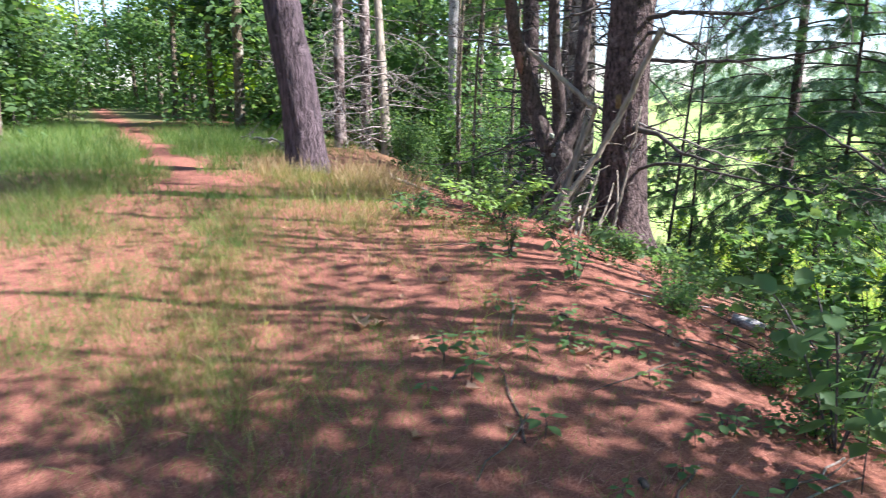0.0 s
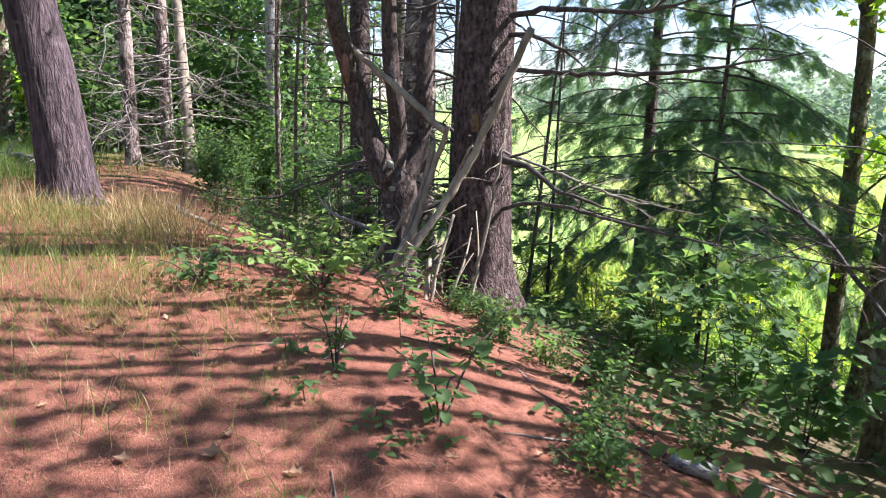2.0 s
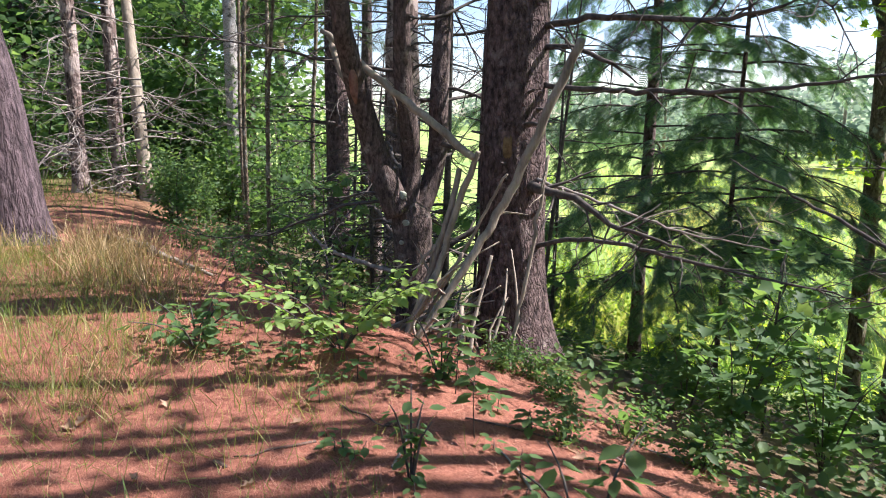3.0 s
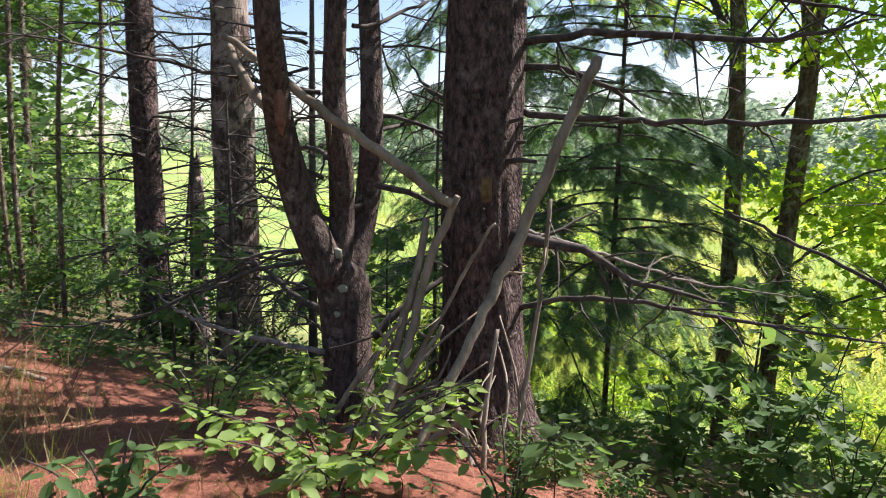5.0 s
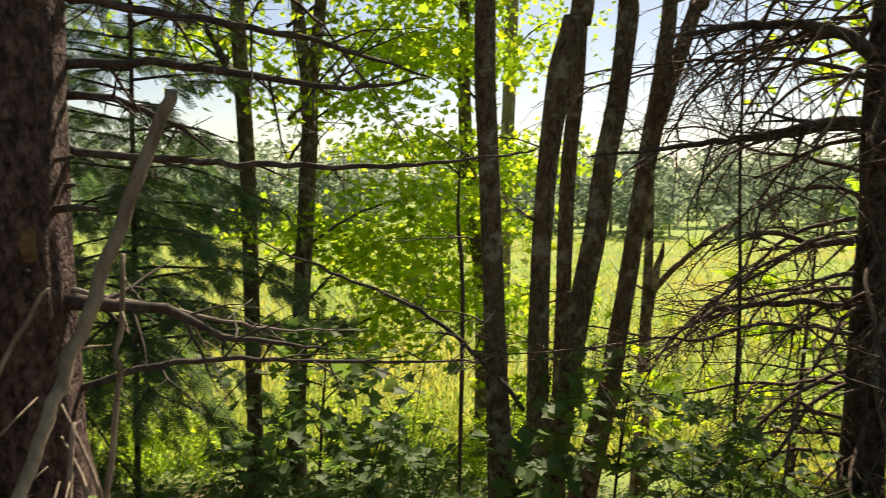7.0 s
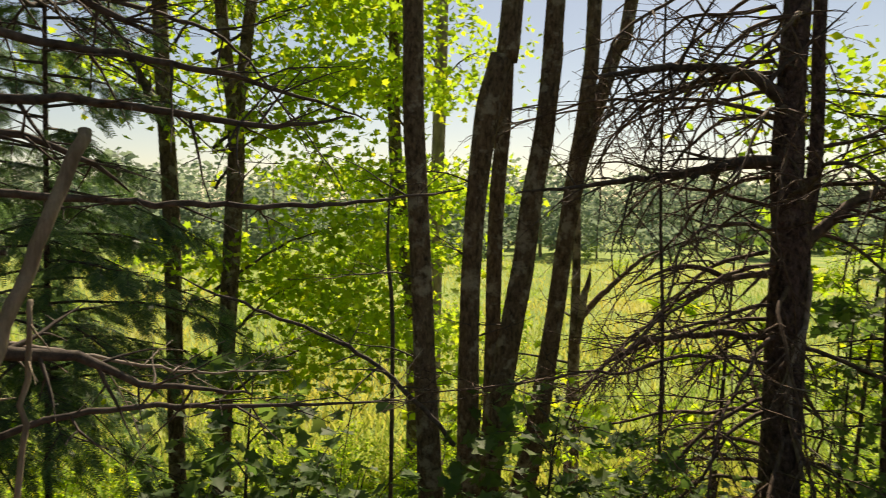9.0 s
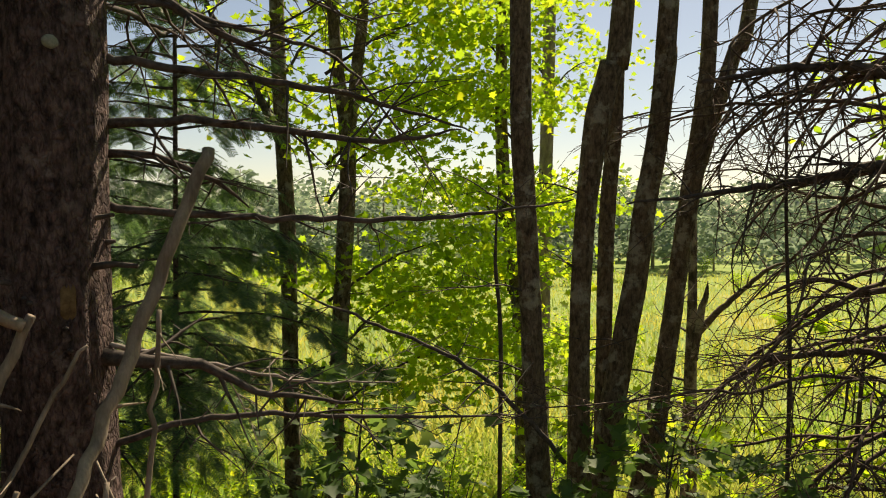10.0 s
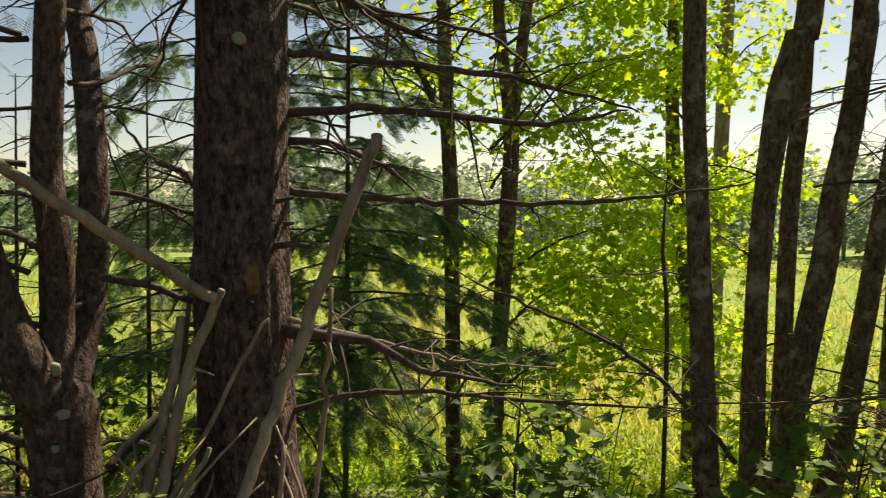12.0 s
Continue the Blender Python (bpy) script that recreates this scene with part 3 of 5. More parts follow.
# ---- the thick pine beside the path ----
path_pine = thing("pine_tree", -6.78, 0.45, "thick purplish-brown pine trunk beside the path", "tree")
trunk(path_pine, "trunk", [(-6.76, 0.46, -0.1), (-6.80, 0.43, 0.6), (-6.87, 0.34, 1.5), (-7.0, 0.12, 3.0), (-7.5, -0.5, 8), (-7.7, -0.6, 17)], [0.29, 0.305, 0.30, 0.285, 0.24, 0.04], M_PATHPINE, 48, 0.07, 0.08, 9.0)
pine_crown(path_pine, 13, 7.0, 17, 3.6, 2600)

# ---- maples of the slope ----
def maple(x, y, pts, radii, label, seed, leaves, blobs, mat=None, sides=16):
    tree = thing("maple_tree", x, y, label, "tree", "slender maples on the slope", z=pts[0][2])
    trunk(tree, "trunk", pts, radii, mat or M_MAPLE, sides, 0.1, 0.07, 5.0)
    rg = np.random.default_rng(seed)
    rnd = random.Random(seed)
    for b in blobs:
        i = rnd.randrange(1, len(pts))
        top = Vector(b)
        foot = Vector(pts[0]).lerp(Vector(pts[-1]), min(0.85, max(0.12, (top.z - 0.8 - pts[0][2]) / (pts[-1][2] - pts[0][2]))))
        mid = foot.lerp(top, 0.5) + Vector((0, 0, 0.15))
        set_branch(tree, seed + i, [foot, mid, top], [0.022, 0.014, 0.003], 6, 0.6)
    if leaves:
        c = [Vector(b) - tree.location for b in blobs]
        cards("crown", M_LEAF, blob_points(rg, c, 1.25, int(leaves * 1.35), 0.22), rg.uniform(0.075, 0.135, int(leaves * 1.35)), MAPLE, MAPLE_F, tree, "yellow-green sunlit leaves", 0.45)
    return tree


slope_maple = maple(-1.72, 9.06, [(-1.70, 9.06, -2.4), (-1.72, 9.06, -1.0), (-1.75, 9.06, 1.5), (-1.86, 9.06, 4.4), (-1.9, 9.1, 11)], [0.10, 0.10, 0.10, 0.09, 0.03], "slender grey maple with yellow-green leaves on the slope", 61, 2600,
      [(-1.0, 9.6, 0.9), (-2.4, 10.0, 3.4), (-1.2, 9.5, 4.2), (-2.0, 9.4, 6.0), (-1.0, 9.2, 7.2), (-2.6, 9, 8.4)])
set_branch(slope_maple, 605, [(-1.8, 9.0, 2.5), (-2.1, 8.98, 3.2), (-2.66, 8.95, 4.2), (-3.0, 8.9, 5.0)], [0.05, 0.042, 0.034, 0.02], 10, 0.9, M_TWIG, 1)
forked_maple = maple(-1.17, 8.87, [(-1.18, 8.87, -2.3), (-1.12, 8.87, -0.6), (-1.0, 8.87, 1.5), (-0.97, 8.87, 2.6), (-1.15, 8.87, 4.4), (-1.3, 8.9, 10)], [0.105, 0.105, 0.105, 0.095, 0.07, 0.03], "slender forked maple with yellow-green leaves on the slope", 62, 3600,
      [(-0.5, 9.2, 2.6), (0.1, 9.0, 3.1), (-0.2, 9.6, 0.6), (0.5, 9.4, 1.4), (0.6, 9.3, 0.0), (0.2, 9.2, 4.2), (-0.6, 9.0, 5.0), (-0.4, 9.4, -0.6)])
trunk(forked_maple, "fork", [(-0.98, 8.87, 2.5), (-0.9, 8.87, 3.0), (-0.82, 8.87, 3.7), (-0.75, 8.9, 4.6), (-0.6, 9.0, 9)], [0.07, 0.08, 0.075, 0.065, 0.02], M_MAPLE, 14, 0.1, 0.07, 5.0, flare=False)
maple(1.6, 11.0, [(1.55, 11, -2.9), (1.5, 11, 0), (1.2, 11, 3), (1.3, 11, 9)], [0.13, 0.12, 0.1, 0.03], "tall maple with sunlit yellow-green leaves", 63, 6400,
      [(0.2, 10.6, 3.6), (0.8, 10.8, 4.4), (1.5, 10.8, 3.4), (0.4, 10.9, 2.1), (1.0, 11.0, 0.9), (0.3, 11, 0.2), (1.4, 11, -0.4), (1.6, 11, 5.2), (0.2, 11.2, 5.4), (1.9, 11.4, 1.8)])
maple(2.42, 14.0, [(2.35, 14, -3.4), (2.4, 14, 1), (2.5, 14, 6), (2.5, 14, 12)], [0.15, 0.14, 0.12, 0.03], "pale straight trunk rising from the marsh edge", 64, 900,
      [(1.6, 14, 5.2), (2.6, 14.2, 6.3), (3.4, 14, 4.8), (2.9, 14, 2.4), (2.2, 14.1, 0.8)], M_DEAD)

# Added maple: its crown above the view blocks sun from the near bank.
maple(5.15, 6.85, [(5.15, 6.85, -2.0), (5.1, 6.85, 1.0), (5.05, 6.85, 4.0), (4.8, 6.9, 9.5)], [0.11, 0.10, 0.09, 0.03], "tall maple added for its high crown that shades the bank", 65, 800,
      [(4.0, 6.3, 6.2), (4.6, 7.0, 6.8), (5.2, 7.4, 6.4), (4.4, 6.2, 7.6), (5.0, 6.6, 8.4), (3.8, 7.2, 7.2)])
stems = [
    ([(0.90, 5.4, -1.3), (0.85, 5.4, -0.72), (0.79, 5.4, 0.38), (0.76, 5.4, 1.01), (0.73, 5.4, 1.63), (0.69, 5.4, 2.32), (0.68, 5.4, 3.2), (0.6, 5.4, 9)], [0.105, 0.097, 0.085, 0.084, 0.08, 0.082, 0.078, 0.03]),
    ([(1.21, 5.6, -1.4), (1.20, 5.6, -0.82), (1.19, 5.6, 0.51), (1.21, 5.6, 1.17), (1.25, 5.6, 1.77), (1.34, 5.6, 2.42), (1.44, 5.6, 2.83), (1.53, 5.6, 3.3), (1.8, 5.7, 8)], [0.10, 0.094, 0.084, 0.08, 0.083, 0.102, 0.093, 0.088, 0.03]),
    ([(1.46, 5.95, -1.5), (1.47, 5.95, -0.5), (1.49, 5.95, 0.94), (1.51, 5.95, 1.69), (1.57, 5.95, 2.42), (1.6, 5.95, 3.4), (1.7, 6, 7)], [0.066, 0.066, 0.068, 0.067, 0.062, 0.057, 0.02]),
    ([(1.34, 5.8, -1.45), (1.39, 5.8, -0.92), (1.52, 5.8, 0.02), (1.61, 5.8, 0.56), (1.71, 5.8, 1.10), (1.78, 5.8, 1.69), (1.87, 5.8, 2.17), (1.95, 5.8, 2.94), (1.97, 5.8, 3.4), (2.3, 5.8, 8)], [0.105, 0.105, 0.103, 0.10, 0.096, 0.09, 0.085, 0.086, 0.08, 0.03]),
    ([(1.65, 6.0, -1.6), (1.78, 6.0, -1.02), (1.92, 6.0, -0.40), (2.01, 6.0, 0.21), (2.09, 6.0, 0.73), (2.16, 6.0, 1.29), (2.27, 6.0, 2.0), (2.35, 6.0, 2.66), (2.40, 6.0, 3.46), (2.55, 6.1, 8)], [0.11, 0.104, 0.095, 0.086, 0.08, 0.078, 0.084, 0.07, 0.064, 0.02]),
]
labels = ["straight grey maple stem with dark lichen spots", "leaning grey maple stem with a swollen knot", "thin dark maple stem behind thicker stems", "leaning grey maple stem of a clump", "leaning grey maple stem that forks high up"]
for i, (pts, rr) in enumerate(stems):
    t = thing("maple_tree", pts[0][0], pts[0][1], labels[i], "tree", "clump of leaning maple stems", z=pts[0][2])
    trunk(t, "trunk", pts, rr, M_MAPLE, 20, 0.08, 0.08, 5.0)
    if i == 0:
        set_branch(t, 490, [(1.0, 5.25, -0.25), (0.63, 5.2, 0.18), (0.17, 5.15, 0.56), (-0.63, 5.1, 0.92), (-1.0, 5.05, 1.1)], [0.02, 0.018, 0.015, 0.01, 0.004], 12, 0.5)
    if i == 4:
        trunk(t, "fork", [(2.24, 6.0, 1.85), (2.34, 6.0, 2.15), (2.43, 6.0, 2.46), (2.61, 6.0, 3.02), (2.75, 6.0, 3.48), (3.2, 6.2, 7)], [0.07, 0.068, 0.066, 0.064, 0.06, 0.02], M_MAPLE, 14, 0.1, 0.08, 5.0, flare=False)
    top = Vector(pts[-1])
    rg = np.random.default_rng(80 + i)
    cards("crown", M_LEAF, blob_points(rg, [top - t.location + Vector((dx, dy, dz)) for dx, dy, dz in ((0, 0, 0), (0.6, 0.4, -1.2), (-0.7, 0.2, -1.8), (0.2, -0.6, -0.8))], 1.3, 190),
          rg.uniform(0.08, 0.15, 190), MAPLE, MAPLE_F, t)
    rnd = random.Random(300 + i)
    for k in range(4):
        a = rnd.uniform(0, 6.28)
        j = rnd.randrange(1, 5)
        bare_branch(t, 310 + i * 9 + k, Vector(pts[j]), (math.cos(a), math.sin(a), 0.5), rnd.uniform(0.5, 1.3), 0.009, 2, every=0.2)

# ---- the dead conifer ----
dead = thing("dead_conifer", 3.5, 4.75, "dead conifer with a tangle of bare drooping branches", "tree")
trunk(dead, "trunk", [(3.45, 4.72, -1.6), (3.46, 4.72, -0.3), (3.47, 4.72, 0.61), (3.49, 4.72, 1.31), (3.44, 4.72, 1.78), (3.44, 4.72, 2.49), (3.48, 4.72, 3.16), (3.52, 4.75, 4.2), (3.6, 4.8, 9)], [0.155, 0.148, 0.138, 0.132, 0.119, 0.102, 0.093, 0.085, 0.02], M_PINE, 28, 0.08, 0.12, 8.0)
trunk(dead, "stem", [(3.5, 4.72, 1.15), (3.61, 4.72, 1.5), (3.67, 4.72, 1.91), (3.68, 4.72, 2.46), (3.67, 4.72, 3.17), (3.7, 4.7, 7)], [0.06, 0.056, 0.055, 0.051, 0.047, 0.02], M_PINE, 16, 0.1, 0.12, 8.0, flare=False)
rnd = random.Random(90)
for k in range(52):
    a = rnd.uniform(2.1, 4.2) if k % 4 else rnd.uniform(-1.6, 2.2)
    zb = -1.2 + 4.8 * k / 52 + rnd.uniform(-0.1, 0.1)
    bare_branch(dead, 400 + k, (3.48 + 0.13 * math.cos(a), 4.75 + 0.13 * math.sin(a), zb), (math.cos(a), math.sin(a), 0.12 if zb > 1.4 else -0.1), rnd.uniform(1.7, 3.2), 0.019, 2, M_REDTWIG, droop=0.06, wild=0.13, every=0.17)
set_branch(dead, 481, [(3.42, 4.72, 2.40), (3.31, 4.72, 2.47), (3.02, 4.70, 2.60), (2.44, 4.70, 2.61), (1.79, 4.70, 2.51)], [0.06, 0.055, 0.04, 0.03, 0.01], 16, 0.9, M_TWIG, 2)
set_branch(dead, 482, [(3.4, 4.72, 1.97), (2.95, 4.70, 1.94), (2.46, 4.70, 1.84), (1.76, 4.70, 1.75), (1.3, 4.7, 1.7)], [0.045, 0.038, 0.028, 0.014, 0.006], 16, 0.8, M_TWIG, 2)
set_branch(dead, 483, [(3.4, 4.72, 1.13), (2.98, 4.7, 1.10), (2.57, 4.68, 1.18), (2.2, 4.66, 1.05)], [0.026, 0.021, 0.017, 0.006], 10, 0.8, M_REDTWIG, 2)
set_branch(dead, 484, [(3.42, 4.72, 0.62), (2.90, 4.7, 0.67), (2.27, 4.68, 0.62), (1.9, 4.66, 0.4)], [0.03, 0.025, 0.017, 0.006], 12, 0.8, M_REDTWIG, 2)
set_branch(dead, 485, [(3.55, 4.58, 1.15), (3.52, 4.56, 0.75), (3.38, 4.55, 0.35), (3.42, 4.55, 0.0), (3.55, 4.55, -0.45)], [0.016, 0.02, 0.02, 0.018, 0.014], 5, 0.5, M_PALETWIG, 1)
set_branch(dead, 486, [(3.55, 4.72, 1.28), (3.82, 4.72, 1.52), (4.11, 4.72, 1.70), (4.46, 4.72, 1.77)], [0.045, 0.045, 0.04, 0.03], 10, 0.7, M_REDTWIG, 1)
neighbour = thing("dead_conifer", 4.75, 5.0, "thin dead conifer with bare twigs", "tree")
trunk(neighbour, "trunk", [(4.75, 5.0, -1.8), (4.7, 5.0, 1.5), (4.7, 5.0, 8)], [0.09, 0.08, 0.02], M_PINE, 16, 0.1, 0.1, 8.0)
for k in range(20):
    a, zb = rnd.uniform(0, 6.28), rnd.uniform(-0.6, 4.0)
    bare_branch(neighbour, 460 + k, (4.72, 5.0, zb), (math.cos(a), math.sin(a), 0.0), rnd.uniform(0.8, 1.8), 0.012, 2, every=0.2)
for x, y, r, lean in ((-9.41, 4.03, 0.04, 0.0), (-7.99, 3.85, 0.03, 0.35), (-9.93, 5.47, 0.045, 0.1), (-12.32, 5.57, 0.06, -0.15), (-10.6, 4.4, 0.035, -0.2)):
    t = thing("sapling", x, y, "slender grey sapling among leafy undergrowth", "sapling", "slender saplings by the wood")
    z0 = t.location.z
    trunk(t, "trunk", [(x, y, z0 - 0.05), (x + lean * 0.4, y, z0 + 2.2), (x + lean, y + 0.1, z0 + 4.5), (x + lean * 1.2, y + 0.1, z0 + 7)], [r, r * 0.9, r * 0.7, 0.006], M_MAPLE, 10, 0.2, 0.05, flare=False)
    for k in range(9):
        bare_branch(t, 1700 + k + int(90 * r * 10), (x + lean * 0.35, y, z0 + 1.0 + 0.45 * k), (math.cos(2.4 * k), math.sin(2.4 * k), 0.25), 0.9, 0.008, 1, every=0.2)
for x, y, r in ((2.69, 5.2, 0.016), (0.62, 6.3, 0.02)):
    t = thing("sapling", x, y, "thin bare upright sapling", "sapling", "thin bare saplings")
    trunk(t, "trunk", [(x, y, t.location.z - 0.05), (x + 0.02, y, 0.5), (x - 0.03, y, 1.2 if x < 1 else 2.0), (x, y, 1.9 if x < 1 else 5.5)], [r, r, r * 0.8, 0.004], M_TWIG, 8, 0.2, 0.05, flare=False)

# ---- hemlocks with drooping sprays ----
def hemlock(x, y, top, reach, boughs, seed, low=-0.5, girth=0.018):
    t = thing("hemlock_tree", x, y, "dark green hemlock with drooping feathery sprays", "tree", "hemlocks on the slope")
    z0 = t.location.z
    trunk(t, "trunk", [(x, y, z0 - 0.1), (x + 0.05, y, 1.5), (x + 0.1, y, top)], [girth * top * 0.5, girth * top * 0.42, 0.012], M_PINE, 14, 0.2, 0.1)
    rg, rnd = np.random.default_rng(seed), random.Random(seed)
    P, A = [], []
    for k in range(boughs):
        s = Shape()
        h = (k / boughs) ** 1.3
        a = k * 2.4 + rnd.uniform(-0.4, 0.4)
        ln = reach * (1 - 0.82 * h) * rnd.uniform(0.6, 1.1)
        d = Vector((math.cos(a), math.sin(a), 0.12))
        pts, rad = wander(rnd, Vector((0.05, 0, low + (top - low - 0.3) * h - z0)), d, ln, 0.02, 0.15, 0.04, 0.05)
        s.tube(pts, rad, 4, cap=False)
        for j in range(int(6 + 5.5 * ln)):
            i = min(len(pts) - 2, int(rnd.uniform(0.2, 1) * (len(pts) - 1)))
            along = (pts[i + 1] - pts[i]).normalized()
            side = Vector((-d.y, d.x, 0)) * (1 if j % 2 else -1)
            bl = (0.16 + 0.26 * ln * (1 - 0.75 * i / len(pts))) * rnd.uniform(0.6, 1.2)
            way = (along * rnd.uniform(0.5, 1.1) + side * rnd.uniform(0.3, 1.0) + Vector((0, 0, rnd.gauss(-0.05, 0.12)))).normalized()
            line, rl = wander(rnd, pts[i], way, bl, 0.006, 0.1, 0.07, 0.06)
            s.tube(line, rl, 3, cap=False)
            for q in range(int(2 + bl * 11)):
                u = rnd.random()
                w = min(len(line) - 2, int(u * (len(line) - 1)))
                P.append(line[w].lerp(line[w + 1], rnd.random()) + Vector((rnd.gauss(0, 0.03), rnd.gauss(0, 0.03), rnd.gauss(-0.01, 0.025))))
                A.append((line[w + 1] - line[w]).normalized() + side * rnd.gauss(0, 0.5) + along * rnd.gauss(0.1, 0.4) + Vector((0, 0, -0.3 - 0.4 * u)))
        s.put("bough", M_TWIG, t)
    cards("crown", M_HEMLOCK, P, rg.uniform(0.12, 0.27, len(P)), SPRAY, SPRAY_F, t, "", 0.75, A)
    return t


hemlock(-4.7, 8.47, 11.0, 4.3, 78, 11, -0.8)
hemlock(-2.75, 7.7, 6.4, 2.5, 64, 12, -0.2, 0.010)

# ---- trunks farther along the bank ----
def far_trunk(name, x, y, r, lean, mat, label, top=9.0, twigs=14, seed=0, pale=True, broken=False):
    t = thing(name, x, y, label, "tree")
    z0 = t.location.z
    trunk(t, "trunk", [(x, y, z0 - 0.1), (x + lean * 0.3, y, z0 + top * 0.3), (x + lean, y, z0 + top)], [r, r * 0.92, r * (0.8 if broken else 0.3)], mat, 18, 0.1, 0.1, 7.0)
    rnd = random.Random(seed)
    for k in range(twigs):
        a, zb = rnd.uniform(0, 6.28), rnd.uniform(0.3, min(top, 4.5))
        bare_branch(t, seed * 50 + k, (x, y, z0 + zb), (math.cos(a), math.sin(a), 0.05), rnd.uniform(1.0, 2.8), 0.02, 2 if k % 2 else 1, M_PALETWIG if pale else M_TWIG, every=0.22)
    return t


broad = far_trunk("dead_tree", -7.06, 5.67, 0.29, 0.0, M_STRIP, "broad trunk with pale stripped bark beside the slope", 10, 30, 3, False)
bank_pine = far_trunk("pine_tree", -7.98, 5.05, 0.19, -0.2, M_PINE, "dark pine trunk with bare side branches", 10, 30, 4, False)
snag = far_trunk("snag", -7.9, 5.65, 0.12, 0.05, M_STRIP, "broken dead snag with a jagged top", 2.4, 3, 5, False, True)
far_trunk("dead_tree", -5.2, 5.2, 0.05, 0.1, M_TWIG, "thin dark dead stem", 5, 12, 6, False)
far_trunk("dead_tree", -12.9, 2.7, 0.14, -0.3, M_STRIP, "pale dead pine with bleached twigs", 9, 26, 7)
far_trunk("dead_tree", -11.9, 1.85, 0.13, 0.1, M_STRIP, "pale dead pine with bleached twigs", 8, 26, 8)
far_trunk("dead_tree", -11.5, 2.9, 0.12, -1.6, M_DEAD, "leaning pale dead stem", 7, 14, 9)
far_trunk("birch_tree", -13.1, 5.1, 0.16, -0.1, M_BIRCH, "white birch trunk with dark marks", 12, 6, 10)


# ---- dead young conifers on the slope ----
rnd = random.Random(640)
for i, (x, y, tall) in enumerate(((-3.6, 5.4, 4.0), (-4.4, 6.4, 4.6), (-5.6, 6.0, 4.4), (-6.3, 4.4, 3.6), (-9.2, 6.2, 4.5), (-5.0, 4.0, 2.8), (3.9, 6.4, 3.4), (5.4, 6.3, 4.2))):
    t = thing("dead_sapling", x, y, "dead young conifer with bare crooked twigs", "tree", "dead young conifers on the slope")
    z0, lean = t.location.z, rnd.gauss(0, 0.12)
    trunk(t, "trunk", [(x, y, z0 - 0.05), (x + lean * tall * 0.5, y, z0 + tall * 0.5), (x + lean * tall, y, z0 + tall)], [0.026, 0.021, 0.005], M_TWIG, 8, 0.15, 0.1, flare=False)
    for k in range(18):
        zb = 0.3 + (tall - 0.5) * k / 18
        a = k * 2.4 + rnd.uniform(-0.5, 0.5)
        bare_branch(t, 700 + 20 * i + k, (x + lean * zb, y, z0 + zb), (math.cos(a), math.sin(a), 0.1), rnd.uniform(0.7, 1.7) * (1.15 - zb / tall), 0.010, 2, M_PALETWIG if i % 3 == 1 else M_TWIG, droop=0.02, wild=0.15, every=0.2)

# ---- stubs and lichen on the pine and the forked tree ----
for i in range(12):
    a, zb = rnd.uniform(3.6, 6.6), rnd.uniform(0.5, 3.2)
    s = Shape()
    d = Vector((math.cos(a), math.sin(a), 0.15))
    p = Vector((-1.93, 3.59, zb)) - pine.location
    s.tube([p + d * 0.2, p + d * 0.25, p + d * rnd.uniform(0.27, 0.36)], [0.016, 0.013, 0.008], 8, 0.2, 9.0)
    s.put("stub", M_TWIG, pine)
M_LICHEN = plain("lichen", (0.22, 0.25, 0.18), (0.36, 0.38, 0.30), 60)
for tree, p, d, r in ((pine, (-1.835, 3.372, 2.43), (0.44, -0.9, 0), 0.034), (clump, (-2.655, 2.985, 0.76), (0.6, -0.8, 0.1), 0.034), (clump, (-2.635, 3.02, 0.53), (0.6, -0.8, 0), 0.032), (clump, (-2.66, 2.99, 0.36), (0.5, -0.8, 0), 0.02)):
    s = Shape()
    p, d = Vector(p) - tree.location, Vector(d)
    s.tube([p - d * 0.04, p + d * 0.004, p + d * 0.011], [r, r, r * 0.7], 16, 0.25, 3.0)
    s.put("lichen", M_LICHEN, tree, "round grey-green lichen patch")

for i, (dx, dy, up, r) in enumerate(((0.05, 0.0, 0.42, 0.05), (-0.05, 0.03, 0.26, 0.045), (0.0, -0.06, 0.16, 0.05))):
    s = Shape()
    s.tube([(dx + 0.05, dy, 2.2), (dx + 0.05, dy, 2.4 + up * 0.5), (dx * 1.3 + 0.05, dy, 2.4 + up)], [r, r * 0.7, 0.006], 8, 0.3, 6.0)
    s.put("splinter", M_STRIP, snag)
s = Shape()
s.tube([Vector(p) - clump.location for p in ((-2.685, 2.585, 1.50), (-2.675, 2.565, 1.58), (-2.665, 2.55, 1.70), (-2.665, 2.535, 1.80))], [0.006, 0.03, 0.032, 0.006], 18, 0.6, 5.0)
s.put("bark_scar", plain("raw_red_wood", (0.13, 0.06, 0.04), (0.32, 0.17, 0.12), 26), clump, "reddish scar where bark is torn")
pine_crown(bank_pine, 23, 3.6, 11.5, 3.0, 1500)
far_pine = far_trunk("pine_tree", -12.9, 8.2, 0.16, 0.2, M_PINE, "dark pine with bare lower branches behind the bank", 11, 16, 15, False)
pine_crown(far_pine, 24, 4.2, 12.0, 3.0, 1400)
red_snag = far_trunk("snag", 3.4, 9.0, 0.11, 0.05, M_STRIP, "reddish broken snag at the marsh edge", 4.5, 3, 16, False)
set_branch(red_snag, 1602, [(3.44, 8.93, -0.2), (3.5, 8.92, 0.3), (3.58, 8.92, 0.62), (3.62, 8.92, 0.8)], [0.05, 0.055, 0.035, 0.004], 0, 0.1, M_STRIP)
set_branch(red_snag, 1601, [(3.45, 8.95, 0.1), (3.8, 8.95, 0.45), (4.4, 8.95, 0.95), (4.7, 8.95, 1.05)], [0.05, 0.04, 0.025, 0.008], 6, 0.5, M_REDTWIG)

